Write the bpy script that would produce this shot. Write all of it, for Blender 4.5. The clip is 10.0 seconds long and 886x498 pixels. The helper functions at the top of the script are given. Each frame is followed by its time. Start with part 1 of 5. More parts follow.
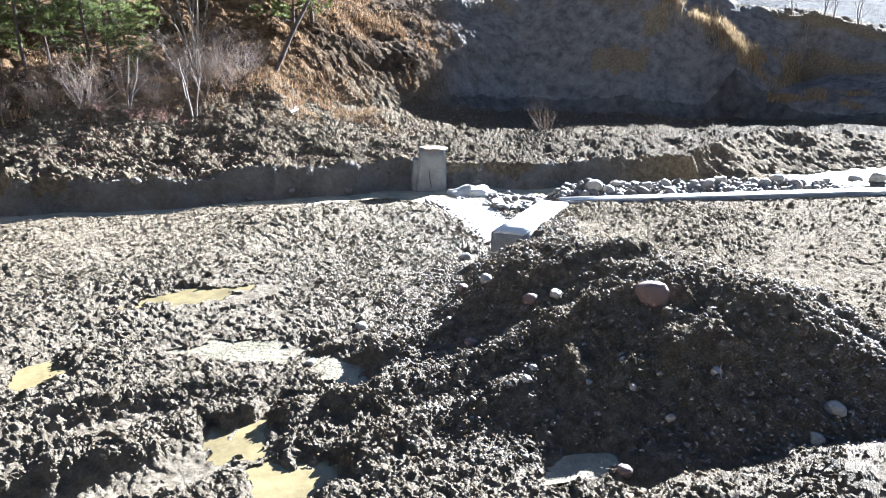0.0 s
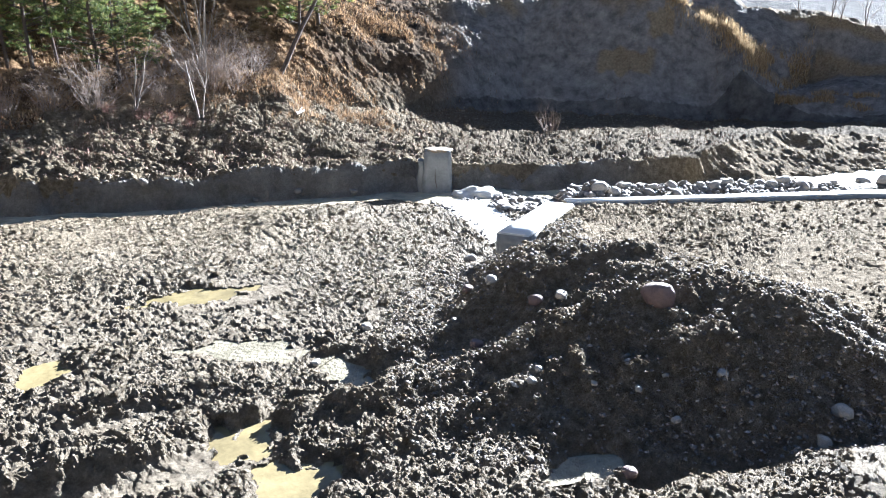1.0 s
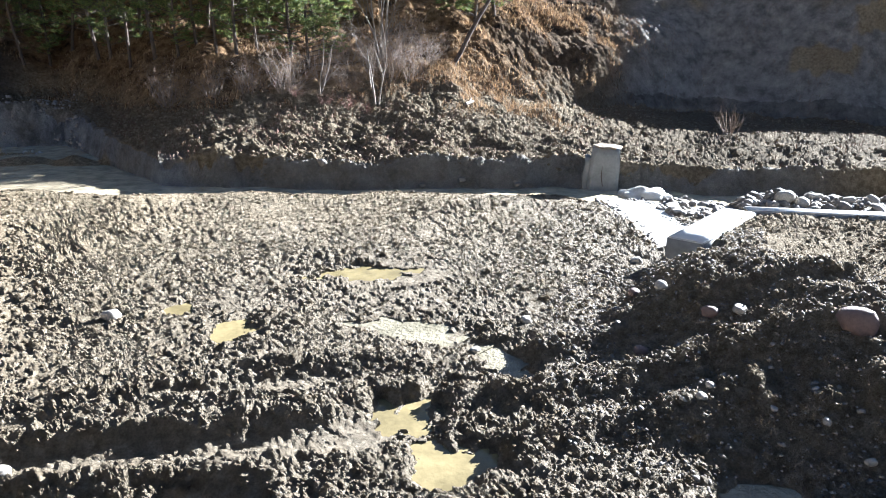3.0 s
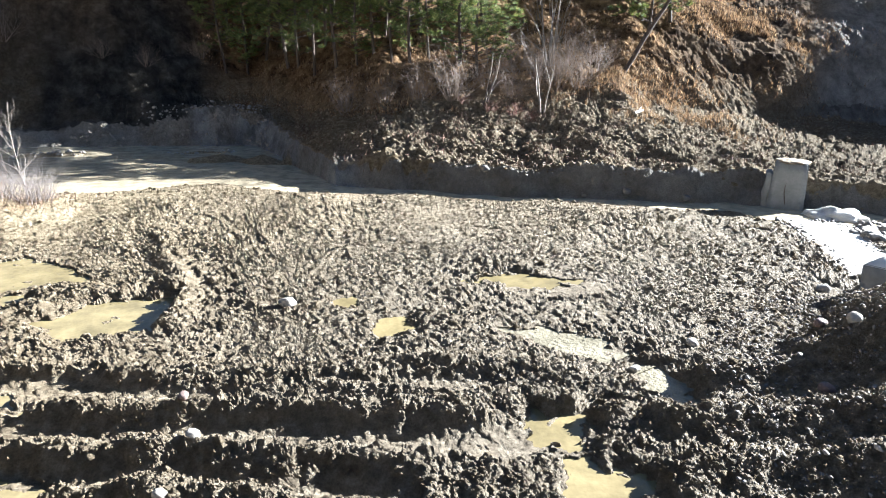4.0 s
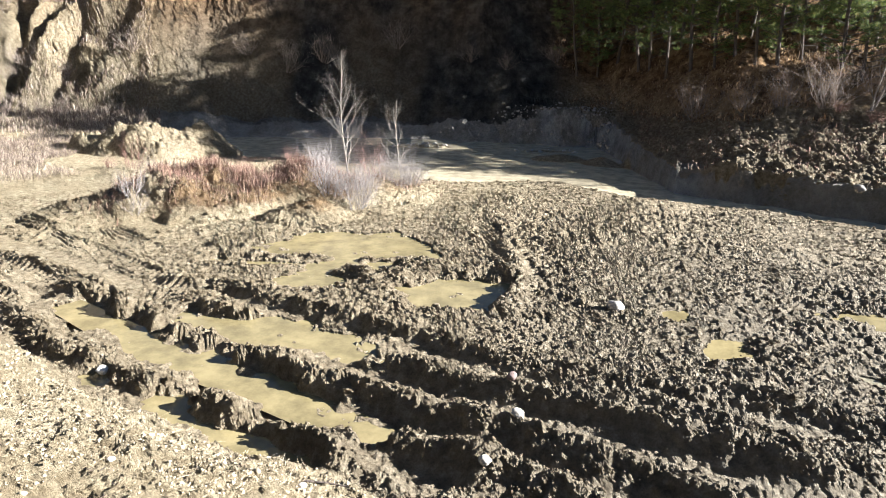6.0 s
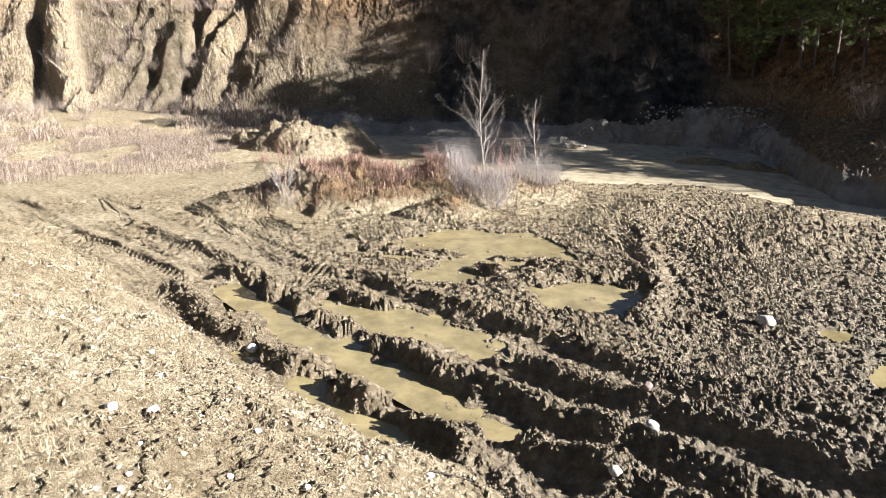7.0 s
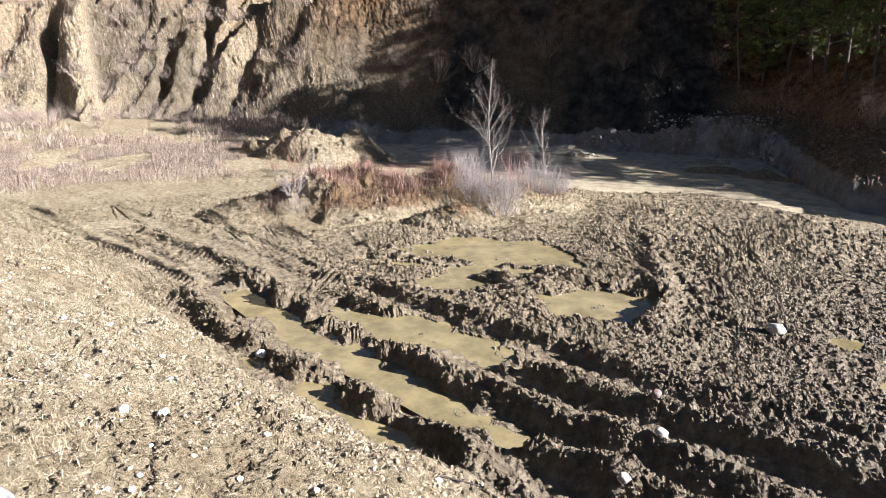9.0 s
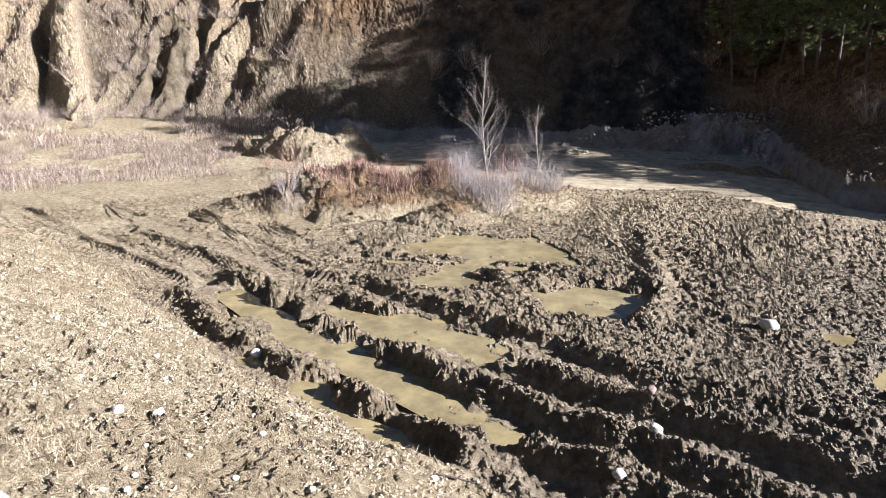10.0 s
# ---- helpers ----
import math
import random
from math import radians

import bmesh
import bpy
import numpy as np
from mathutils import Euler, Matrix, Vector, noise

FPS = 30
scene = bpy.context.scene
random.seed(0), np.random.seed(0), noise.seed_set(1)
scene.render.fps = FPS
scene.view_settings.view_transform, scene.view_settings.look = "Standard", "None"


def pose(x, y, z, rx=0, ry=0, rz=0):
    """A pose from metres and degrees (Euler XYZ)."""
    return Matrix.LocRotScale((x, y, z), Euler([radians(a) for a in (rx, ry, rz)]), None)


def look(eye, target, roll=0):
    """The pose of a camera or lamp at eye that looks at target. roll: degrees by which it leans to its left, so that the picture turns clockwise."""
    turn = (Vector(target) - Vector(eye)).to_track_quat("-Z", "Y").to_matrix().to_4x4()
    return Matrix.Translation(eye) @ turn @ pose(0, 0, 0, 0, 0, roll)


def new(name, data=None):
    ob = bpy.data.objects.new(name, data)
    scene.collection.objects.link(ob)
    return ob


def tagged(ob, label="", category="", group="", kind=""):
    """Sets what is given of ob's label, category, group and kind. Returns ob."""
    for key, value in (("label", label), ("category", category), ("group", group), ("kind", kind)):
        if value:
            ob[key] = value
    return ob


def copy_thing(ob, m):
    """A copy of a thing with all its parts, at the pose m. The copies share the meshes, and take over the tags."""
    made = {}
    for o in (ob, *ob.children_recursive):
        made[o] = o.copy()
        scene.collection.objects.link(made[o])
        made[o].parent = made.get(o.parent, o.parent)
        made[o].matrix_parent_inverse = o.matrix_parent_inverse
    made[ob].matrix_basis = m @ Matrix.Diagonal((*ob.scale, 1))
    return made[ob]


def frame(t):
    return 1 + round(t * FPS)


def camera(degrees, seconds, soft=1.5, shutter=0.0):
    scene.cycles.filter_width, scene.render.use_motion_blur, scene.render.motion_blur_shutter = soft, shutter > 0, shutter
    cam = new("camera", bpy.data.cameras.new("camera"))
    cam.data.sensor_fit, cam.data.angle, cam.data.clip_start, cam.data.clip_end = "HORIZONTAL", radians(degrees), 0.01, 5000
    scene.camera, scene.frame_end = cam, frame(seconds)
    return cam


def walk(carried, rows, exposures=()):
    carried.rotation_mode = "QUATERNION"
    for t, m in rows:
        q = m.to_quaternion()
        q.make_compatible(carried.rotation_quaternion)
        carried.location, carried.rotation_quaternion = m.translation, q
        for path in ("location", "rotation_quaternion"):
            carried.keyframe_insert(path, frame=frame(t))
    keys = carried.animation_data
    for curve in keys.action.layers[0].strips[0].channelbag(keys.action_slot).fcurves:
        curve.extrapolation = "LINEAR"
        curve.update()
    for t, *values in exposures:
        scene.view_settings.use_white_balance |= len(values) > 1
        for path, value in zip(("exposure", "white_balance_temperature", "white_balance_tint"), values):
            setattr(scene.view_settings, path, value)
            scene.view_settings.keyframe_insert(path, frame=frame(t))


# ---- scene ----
cam = camera(67.9, 10.0, soft=1.0)
PATH = [
    (0, (0.131, 0.15, 3.271), (1.19, 1.752, 2.713), -0.2),
    (0.5, (0.139, 0.151, 3.265), (1.196, 1.755, 2.708), -0.2),
    (1, (0.133, 0.149, 3.262), (1.179, 1.761, 2.709), -0.2),
    (1.5, (0.115, 0.166, 3.259), (1.121, 1.802, 2.7), 0.0),
    (2, (0.087, 0.189, 3.26), (0.999, 1.876, 2.692), 0.2),
    (2.2, (0.069, 0.197, 3.258), (0.936, 1.906, 2.687), 0.4),
    (3.3, (-0.066, 0.289, 3.233), (0.448, 2.136, 2.663), 0.9),
    (3.5, (-0.077, 0.303, 3.226), (0.341, 2.176, 2.662), 0.8),
    (4, (-0.123, 0.303, 3.225), (0.065, 2.214, 2.667), 0.6),
    (4.3, (-0.156, 0.305, 3.221), (-0.113, 2.223, 2.654), 0.3),
    (4.5, (-0.177, 0.312, 3.211), (-0.24, 2.229, 2.643), 0.6),
    (5, (-0.219, 0.28, 3.215), (-0.54, 2.174, 2.659), 0.1),
    (5.5, (-0.268, 0.268, 3.216), (-0.814, 2.109, 2.66), 0.2),
    (6, (-0.298, 0.258, 3.212), (-1.046, 2.027, 2.657), 0.2),
    (6.2, (-0.313, 0.262, 3.21), (-1.14, 1.995, 2.653), 0.2),
    (7.3, (-0.342, 0.254, 3.177), (-1.474, 1.808, 2.627), -0.4),
    (7.5, (-0.337, 0.259, 3.176), (-1.469, 1.814, 2.627), -0.2),
    (8, (-0.343, 0.25, 3.178), (-1.459, 1.817, 2.633), -0.4),
    (8.5, (-0.339, 0.238, 3.18), (-1.454, 1.809, 2.642), -0.4),
    (9, (-0.33, 0.231, 3.168), (-1.45, 1.802, 2.641), -0.5),
    (9.5, (-0.334, 0.223, 3.175), (-1.446, 1.798, 2.642), -0.4),
    (10, (-0.327, 0.228, 3.169), (-1.433, 1.807, 2.636), -0.7),
]
EXPOSURES = [(0.0, 3.4, 5000, 11), (2.2, 3.3, 5050, 11), (3.5, 3.25, 5200, 10), (4.5, 3.2, 5300, 9), (5.5, 3.02, 5450, 8), (6.2, 2.8, 5550, 11), (7.5, 2.55, 5700, 13), (10.0, 2.45, 5400, 18)]
walk(cam, [(t, look(eye, aim, roll)) for t, eye, aim, roll in PATH], EXPOSURES)

# ---- light ----
SUN_AZ, SUN_EL = -69.0, 23.0          # degrees to the left of +y, and above the horizon
world = bpy.data.worlds.new("sky")
scene.world = world
world.use_nodes = True
_wn = world.node_tree.nodes
_sky = _wn.new("ShaderNodeTexSky")
_sky.sky_type, _sky.sun_disc = "NISHITA", False
_sky.sun_elevation, _sky.sun_rotation = radians(SUN_EL), radians(-SUN_AZ)
_wn["Background"].inputs["Strength"].default_value = 0.013
world.node_tree.links.new(_sky.outputs["Color"], _wn["Background"].inputs["Color"])
_sd = Vector((-math.sin(radians(SUN_AZ)) * math.cos(radians(SUN_EL)), math.cos(radians(SUN_AZ)) * math.cos(radians(SUN_EL)), math.sin(radians(SUN_EL))))
sun = new("sun", bpy.data.lights.new("sun", "SUN"))
sun.data.energy, sun.data.angle, sun.data.color = 5.0, radians(0.53), (1.0, 0.905, 0.755)
sun.matrix_world = look(_sd * 60, (0, 0, 0))

# ---- noise, for whole arrays of points ----


def rand2(ix, iy, seed):
    h = (ix.astype(np.int64) * 374761393 + iy.astype(np.int64) * 668265263 + seed * 974634777) & 0xFFFFFFFF
    h = ((h ^ (h >> 13)) * 1274126177) & 0xFFFFFFFF
    h = ((h ^ (h >> 16)) * 2246822519) & 0xFFFFFFFF
    return ((h ^ (h >> 15)) & 0xFFFFFF) / float(0x1000000)


def smooth(a, b, v):
    u = np.clip((v - a) / (b - a), 0.0, 1.0)
    return u * u * (3 - 2 * u)


def soft_noise(x, y, seed=0):
    ix, iy = np.floor(x), np.floor(y)
    fx, fy = x - ix, y - iy
    fx, fy = fx * fx * (3 - 2 * fx), fy * fy * (3 - 2 * fy)
    a = rand2(ix, iy, seed) * (1 - fx) + rand2(ix + 1, iy, seed) * fx
    b = rand2(ix, iy + 1, seed) * (1 - fx) + rand2(ix + 1, iy + 1, seed) * fx
    return (a * (1 - fy) + b * fy) * 2 - 1


def fractal(x, y, size, octaves=4, seed=0, gain=0.5):
    total, amp = 0.0, 1.0
    for k in range(octaves):
        total = total + amp * soft_noise(x / size + 17.3 * k, y / size - 9.1 * k, seed + k)
        size, amp = size * 0.49, amp * gain
    return total


def lumps(x, y, size, seed=0, where=None):
    """Rounded clods with creases between them: 0 in a crease, to 1 on a large clod. Worked out only where asked."""
    if where is not None:
        out = np.zeros_like(x)
        out[where] = lumps(x[where], y[where], size, seed)
        return out
    u, v = x / size, y / size
    ix, iy = np.floor(u), np.floor(v)
    best = np.zeros_like(u)
    for dx in (-1, 0, 1):
        for dy in (-1, 0, 1):
            cx, cy = ix + dx, iy + dy
            px, py = cx + rand2(cx, cy, seed), cy + rand2(cx, cy, seed + 5)
            rad = 0.42 + 0.5 * rand2(cx, cy, seed + 9)
            top = 0.35 + 0.65 * rand2(cx, cy, seed + 13)
            d2 = ((u - px) ** 2 + (v - py) ** 2) / rad**2
            best = np.maximum(best, top * np.clip(1 - d2, 0, 1) ** 0.75)
    return best


def line_distance(x, y, line):
    """Distance to a line of points, and how far along it the nearest place lies, 0 to 1."""
    best, along = np.full(x.shape, 1e9), np.zeros(x.shape)
    n = len(line) - 1
    for k in range(n):
        (ax, ay), (bx, by) = line[k], line[k + 1]
        ex, ey = bx - ax, by - ay
        t = np.clip(((x - ax) * ex + (y - ay) * ey) / (ex * ex + ey * ey), 0, 1)
        d = np.hypot(x - ax - t * ex, y - ay - t * ey)
        near = d < best
        best, along = np.where(near, d, best), np.where(near, (k + t) / n, along)
    return best, along


def inside(x, y, loop):
    """Signed distance to a closed loop: positive inside."""
    d, _ = line_distance(x, y, list(loop) + [loop[0]])
    odd = np.zeros(x.shape, bool)
    for (ax, ay), (bx, by) in zip(loop, list(loop[1:]) + [loop[0]]):
        if ay == by:
            continue
        odd ^= ((ay > y) != (by > y)) & (x < (bx - ax) * (y - ay) / (by - ay) + ax)
    return np.where(odd, d, -d)


# ---- the lie of the land ----
STAND = (-0.1, 0.2)                   # where the viewer stands, on top of the near bank
WATER = -0.075                        # level of the river
# Break lines of the valley round the stand: degrees to the left of +y, distance, height.
RIVER_EDGE = [(-75, 17.0), (-60, 17.6), (-50, 15.6), (-44, 14.4), (-36, 15.6), (-30.4, 16.4), (-16.3, 15.9), (-6.5, 15.9), (2.1, 16.6), (7.7, 17.1),
              (14.1, 18.1), (20, 18.0), (25.4, 18.0), (29, 20.5), (34, 22.4), (40, 23.6), (44, 26.5), (47, 31.0)]
BANK_FOOT = [(-90, 40, -0.2), (-67, 24.5, -0.2), (-60, 20.5, -0.2), (-50, 18.3, -0.25), (-40, 17.4, -0.3), (-30, 17.15, -0.3), (-20, 16.5, -0.3), (-10, 16.3, -0.3),
             (0, 17.0, -0.3), (4, 17.6, -0.3), (7, 21.5, -0.25), (10, 26.3, -0.25), (20, 27.4, -0.25), (30, 28.7, -0.2), (40, 30.0, -0.2), (44, 30.6, 0.0), (47, 31.5, 0.4), (50, 32.6, 0.9),
             (55, 33.8, 0.95), (60, 35.0, 1.1), (67, 36.0, 1.1), (95, 40, 1.3)]
FACE_TOP = [(-90, 46, 0.5), (-67, 28.0, 0.55), (-60, 26.0, 0.7), (-54, 19.6, 0.62), (-50, 18.75, 0.68), (-40, 17.85, 0.46), (-30, 17.6, 0.55), (-20, 16.9, 0.55),
            (-10, 16.7, 0.5), (0, 17.4, 0.5), (4, 18.1, 0.5), (7, 22.2, 0.5), (9, 26.6, 0.8), (11, 26.9, 1.1), (15, 27.6, 1.2), (20, 28.6, 0.7), (30, 30.2, 0.6), (40, 31.5, 0.5), (47, 32.5, 1.2),
            (52, 34.2, 2.0), (60, 36.0, 2.2), (67, 37.0, 2.2), (95, 41, 2.2)]
SLUMP_TOP = [(-90, 50, 0.6), (-67, 32, 0.6), (-60, 33.5, 0.44), (-55, 33.8, 0.39), (-50, 32.1, 0.63), (-40, 32.4, 0.7), (-33, 28.6, 1.03), (-30, 26.8, 1.13), (-20, 22.7, 2.11), (-10, 20.5, 1.45), (0, 20.5, 1.4), (4, 22.5, 1.1), (7, 26, 0.9), (10, 29, 1.2), (15, 29.5, 1.45), (20, 29.6, 1.8), (30, 31.2, 2), (40, 32.6, 1.8), (47, 33.7, 2.6), (52, 35.3, 3.4), (60, 37.2, 3.6), (67, 38.2, 3.6), (95, 42, 3.6)]
SLOPE_MID = [(-90, 53, 1.6), (-67, 33, 1.25), (-62, 34.2, 1.31), (-60, 33.9, 1.36), (-57, 33.8, 2.28), (-55, 35.2, 2.45), (-50, 34, 3.33), (-40, 34.6, 3.47), (-30, 29.2, 3.52), (-26, 28, 3.66), (-20, 26.4, 3.82), (-10, 25.5, 3.5), (0, 26, 3.4), (4, 27.5, 3.2), (7, 30, 3.1), (10, 32.5, 3.2), (15, 31.5, 3.7), (20, 30.8, 4.1), (30, 32.4, 4.3), (40, 33.8, 4.3), (47, 34.9, 4.5), (52, 36.5, 5), (60, 38.4, 5.2), (67, 39.4, 5.2), (95, 43, 5.2)]
SLOPE_HIGH = [(-90, 60, 3), (-67, 38, 2.4), (-62, 38.9, 2.25), (-60, 35.2, 2.07), (-57, 35.2, 3.78), (-55, 37.2, 4.7), (-52.5, 36.7, 5.73), (-50, 36.3, 6.15), (-40, 37.1, 6.3), (-34, 35.7, 6.05), (-30, 36, 6.13), (-20, 30, 5.68), (-10, 30, 5.6), (0, 32, 5.6), (4, 33, 5.7), (7, 34.5, 5.7), (10, 36, 5.8), (15, 33, 6), (20, 32, 6.3), (30, 33.6, 6.6), (40, 35.2, 6.8), (47, 36.4, 6.6), (52, 38, 6.7), (60, 39.8, 6.8), (67, 40.8, 6.9), (95, 45, 7)]
# Mostly above the view; heights made up to steer where hill shade falls.
RIDGE = [(-90, 62, 5.5), (-67, 39.6, 4.3), (-60, 39.8, 5.4), (-57, 40.0, 5.6), (-55, 41.0, 6.6), (-50, 44.0, 7.8), (-40, 50.0, 8.4), (-30, 54.0, 8.6), (-20, 56.0, 9.0), (-10, 58.0, 9.5),
         (0, 60.0, 10.5), (10, 58.0, 11.0), (20, 56.0, 11.0), (30, 56.0, 11.0), (40, 58.0, 8.6), (47, 60.0, 12.0), (52, 62.0, 22.0), (67, 66.0, 24.0), (95, 80, 24.0)]
FAR_HILL = [(-180, 400, 20), (-90, 230, 30), (-67, 240, 40), (-50, 250, 60), (-20, 260, 80), (95, 260, 80), (180, 400, 20)]

BANK_EDGE = [(-60, 8.0), (-40, 7.5), (-16.3, 6.05), (-10.5, 5.4), (-7.2, 4.75), (-5.7, 4.35), (-4.2, 4.2), (-2.8, 4.1), (-1.5, 3.8), (0.5, 3.2), (2.2, 2.8), (3.4, 2.95),
             (4.3, 2.95), (5.5, 2.6), (7, 1.9), (9, 0.8), (20, -4.0), (60, -12)]
SCARP_FOOT = [(1.6, 6.2), (2.6, 5.1), (3.3, 4.3), (3.8, 3.4), (4.5, 2.95), (6.1, 3.4), (7.8, 4.4), (8.6, 5.6), (9.4, 7.6)]      # y, x
SCARP_CREST = [(1.6, 6.6), (3.05, 6.4), (3.9, 6.6), (4.7, 6.4), (5.75, 6.5), (6.6, 6.0), (7.6, 6.5), (8.6, 7.6), (9.4, 9.2)]   # y, x
WALL_LINE = [(9.25, 9.75), (15.6, 6.45), (40.0, -6.2)]       # the long retaining wall behind the plateau
WING_LINE = [(6.78, 8.28), (9.25, 9.75)]                     # its short wing towards the mud

# Wheel ridges thrown up beside the ruts: (height, half width, line).
RIDGES = [
    (0.20, 0.22, [(-8.2, 7.4), (-7.0, 7.45), (-6.0, 7.35), (-4.9, 7.1), (-3.9, 6.95), (-2.9, 6.85), (-2.1, 6.75), (-0.9, 6.6), (0.2, 6.8), (1.3, 6.65), (2.2, 6.4)]),
    (0.25, 0.24, [(-7.2, 7.0), (-5.0, 6.4), (-4.0, 6.3), (-3.2, 6.08), (-2.3, 5.96), (-1.6, 5.93), (-0.8, 5.88), (0.2, 5.75), (1.1, 5.65)]),
    (0.28, 0.24, [(-9.5, 6.75), (-6.2, 5.78), (-5.3, 5.54), (-4.5, 5.47), (-3.5, 5.39), (-2.6, 5.38), (-1.7, 5.23), (-1.0, 5.06), (-0.3, 5.05), (1.0, 4.93)]),
    (0.26, 0.22, [(-5.3, 5.45), (-4.45, 5.18), (-3.7, 5.07), (-3.0, 4.78), (-2.4, 4.74), (-1.9, 4.69), (-1.3, 4.66), (-0.8, 4.54), (-0.4, 4.4), (0.6, 4.1)]),
    (0.22, 0.18, [(-9.2, 5.75), (-7.1, 4.95), (-5.9, 4.72), (-4.9, 4.68), (-4.1, 4.55), (-3.5, 4.42), (-2.7, 4.2)]),
    (0.20, 0.20, [(-3.2, 6.88), (-1.8, 6.5), (-0.5, 6.3), (0.6, 6.0), (1.6, 5.85), (2.3, 5.62)]),
    (0.22, 0.24, [(2.3, 5.55), (3.4, 5.3), (4.3, 5.2), (5.1, 5.15)]),
    (0.22, 0.24, [(2.7, 6.4), (3.4, 6.25), (4.4, 6.2), (5.6, 6.25)]),
    (0.24, 0.24, [(2.0, 4.7), (2.8, 4.75), (3.7, 4.6), (4.6, 4.4)]),
    (0.17, 0.2, [(6.97, 5.47), (6.16, 5.67), (5.44, 5.93), (4.19, 6.56)]),
    (0.17, 0.2, [(5.75, 4.69), (4.89, 4.94), (4.07, 5.37), (3.08, 5.49)]),
    (0.15, 0.2, [(5.8, 3.6), (4.9, 3.94), (4.07, 4.37), (3.09, 4.48)]),
    (0.16, 0.2, [(-8.6, 9.0), (-7.2, 9.35), (-5.8, 9.35), (-4.6, 9.55), (-4.0, 9.6)]),
    (0.16, 0.2, [(-6.4, 8.75), (-5.4, 8.85), (-4.5, 8.75)]),
    (0.2, 0.25, [(-2.85, 8.0), (-2.9, 9.2), (-3.4, 10.6), (-4.0, 11.8)]),
    (0.14, 0.16, [(-14.0, 7.7), (-11.0, 7.2), (-9.0, 7.0), (-7.5, 6.3)]),
    (0.10, 0.14, [(-18.0, 7.5), (-13.0, 6.6), (-10.2, 6.25), (-8.2, 5.7)]),
]
# Ruts pressed into the mud: (depth, half width, line).
RUTS = [
    (0.16, 0.30, [(-9.0, 6.2), (-6.3, 5.5), (-5.0, 5.3), (-3.9, 5.02), (-2.9, 4.82), (-2.2, 4.45)]),
    (0.12, 0.26, [(-6.4, 6.35), (-5.2, 6.4), (-4.2, 6.05), (-3.3, 5.75), (-2.2, 5.6), (-0.5, 5.45), (1.0, 5.3)]),
    (0.14, 0.20, [(-4.2, 5.3), (-3.4, 5.2), (-2.8, 5.05), (-1.6, 4.95), (0.0, 4.75)]),
    (0.10, 0.25, [(-6.5, 7.0), (-4.5, 6.75), (-3.0, 6.45), (-1.0, 6.2), (0.8, 6.3)]),
    (0.10, 0.2, [(-6.6, 4.65), (-4.6, 4.4), (-3.2, 4.15)]),
    (0.10, 0.16, [(7.6, 4.95), (7.4, 4.5), (7.3, 4.05), (7.05, 3.5), (6.9, 2.9), (6.8, 2.3), (6.9, 1.5)]),
    (0.08, 0.25, [(-20.0, 7.2), (-14.0, 6.75), (-10.0, 6.2), (-8.0, 5.9)]),
    (0.08, 0.25, [(-20.0, 8.8), (-14.0, 8.1), (-10.5, 7.5), (-8.0, 7.05)]),
]
# Straight runs of tyre tread, from and to.
TREADS = [((-17.5, 6.75), (-6.6, 5.55)), ((-13.6, 9.1), (-7.4, 7.05)), ((-16.5, 8.4), (-9.2, 6.5)), ((-14.0, 10.6), (-9.2, 8.3)), ((-4.6, 12.6), (-2.7, 9.4))]
# Standing water: (level, loop).
POOLS = [
    (-0.062, [(-8.0, 9.1), (-7.6, 10.7), (-6.1, 11.3), (-4.4, 10.2), (-6.0, 9.4)]),
    (-0.062, [(-8.0, 8.55), (-6.6, 9.0), (-4.6, 10.1), (-5.1, 8.95)]),
    (-0.062, [(-6.6, 7.9), (-6.2, 8.8), (-5.4, 8.75), (-5.2, 8.05)]),
    (-0.062, [(-4.5, 8.3), (-4.1, 9.1), (-3.1, 9.3), (-3.0, 8.2), (-3.85, 7.9)]),
    (-0.062, [(-6.9, 6.3), (-5.15, 6.85), (-3.3, 6.3), (-4.3, 5.95), (-5.8, 6.1)]),
    (-0.062, [(-8.3, 6.25), (-6.6, 5.82), (-5.0, 5.5), (-3.87, 5.3), (-2.8, 4.95), (-2.75, 4.65), (-3.74, 4.78), (-4.9, 5.1), (-6.0, 5.22), (-8.2, 5.8)]),
    (-0.062, [(-0.35, 8.0), (0.25, 8.4), (0.3, 7.85), (-0.16, 7.65)]),
    (-0.062, [(1.1, 9.85), (2.0, 10.1), (2.95, 9.65), (2.17, 9.4)]),
    (-0.062, [(-1.05, 9.0), (-0.55, 9.25), (-0.6, 8.8)]),
    (-0.062, [(1.35, 7.85), (2.2, 7.65), (2.95, 7.0), (2.38, 6.75), (1.9, 7.05)]),
    (-0.062, [(2.75, 6.75), (3.15, 6.35), (2.8, 5.8), (2.4, 5.95)]),
    (-0.062, [(1.3, 5.95), (1.95, 5.8), (1.7, 5.25), (1.2, 5.3)]),
    (-0.062, [(1.4, 5.0), (2.35, 4.85), (2.05, 4.45), (1.4, 4.5)]),
    (-0.062, [(3.6, 3.68), (3.95, 3.55), (3.85, 3.45), (3.58, 3.55)]),
    (-0.062, [(-6.3, 4.75), (-4.6, 4.5), (-3.2, 4.25), (-3.3, 4.1), (-4.7, 4.3), (-6.3, 4.55)]),
]
STREAM = [(8.6, 13.6), (9.7, 12.9), (9.1, 11.5), (8.75, 10.3), (8.35, 9.55), (7.3, 9.5), (7.75, 10.8), (8.2, 12.2)]
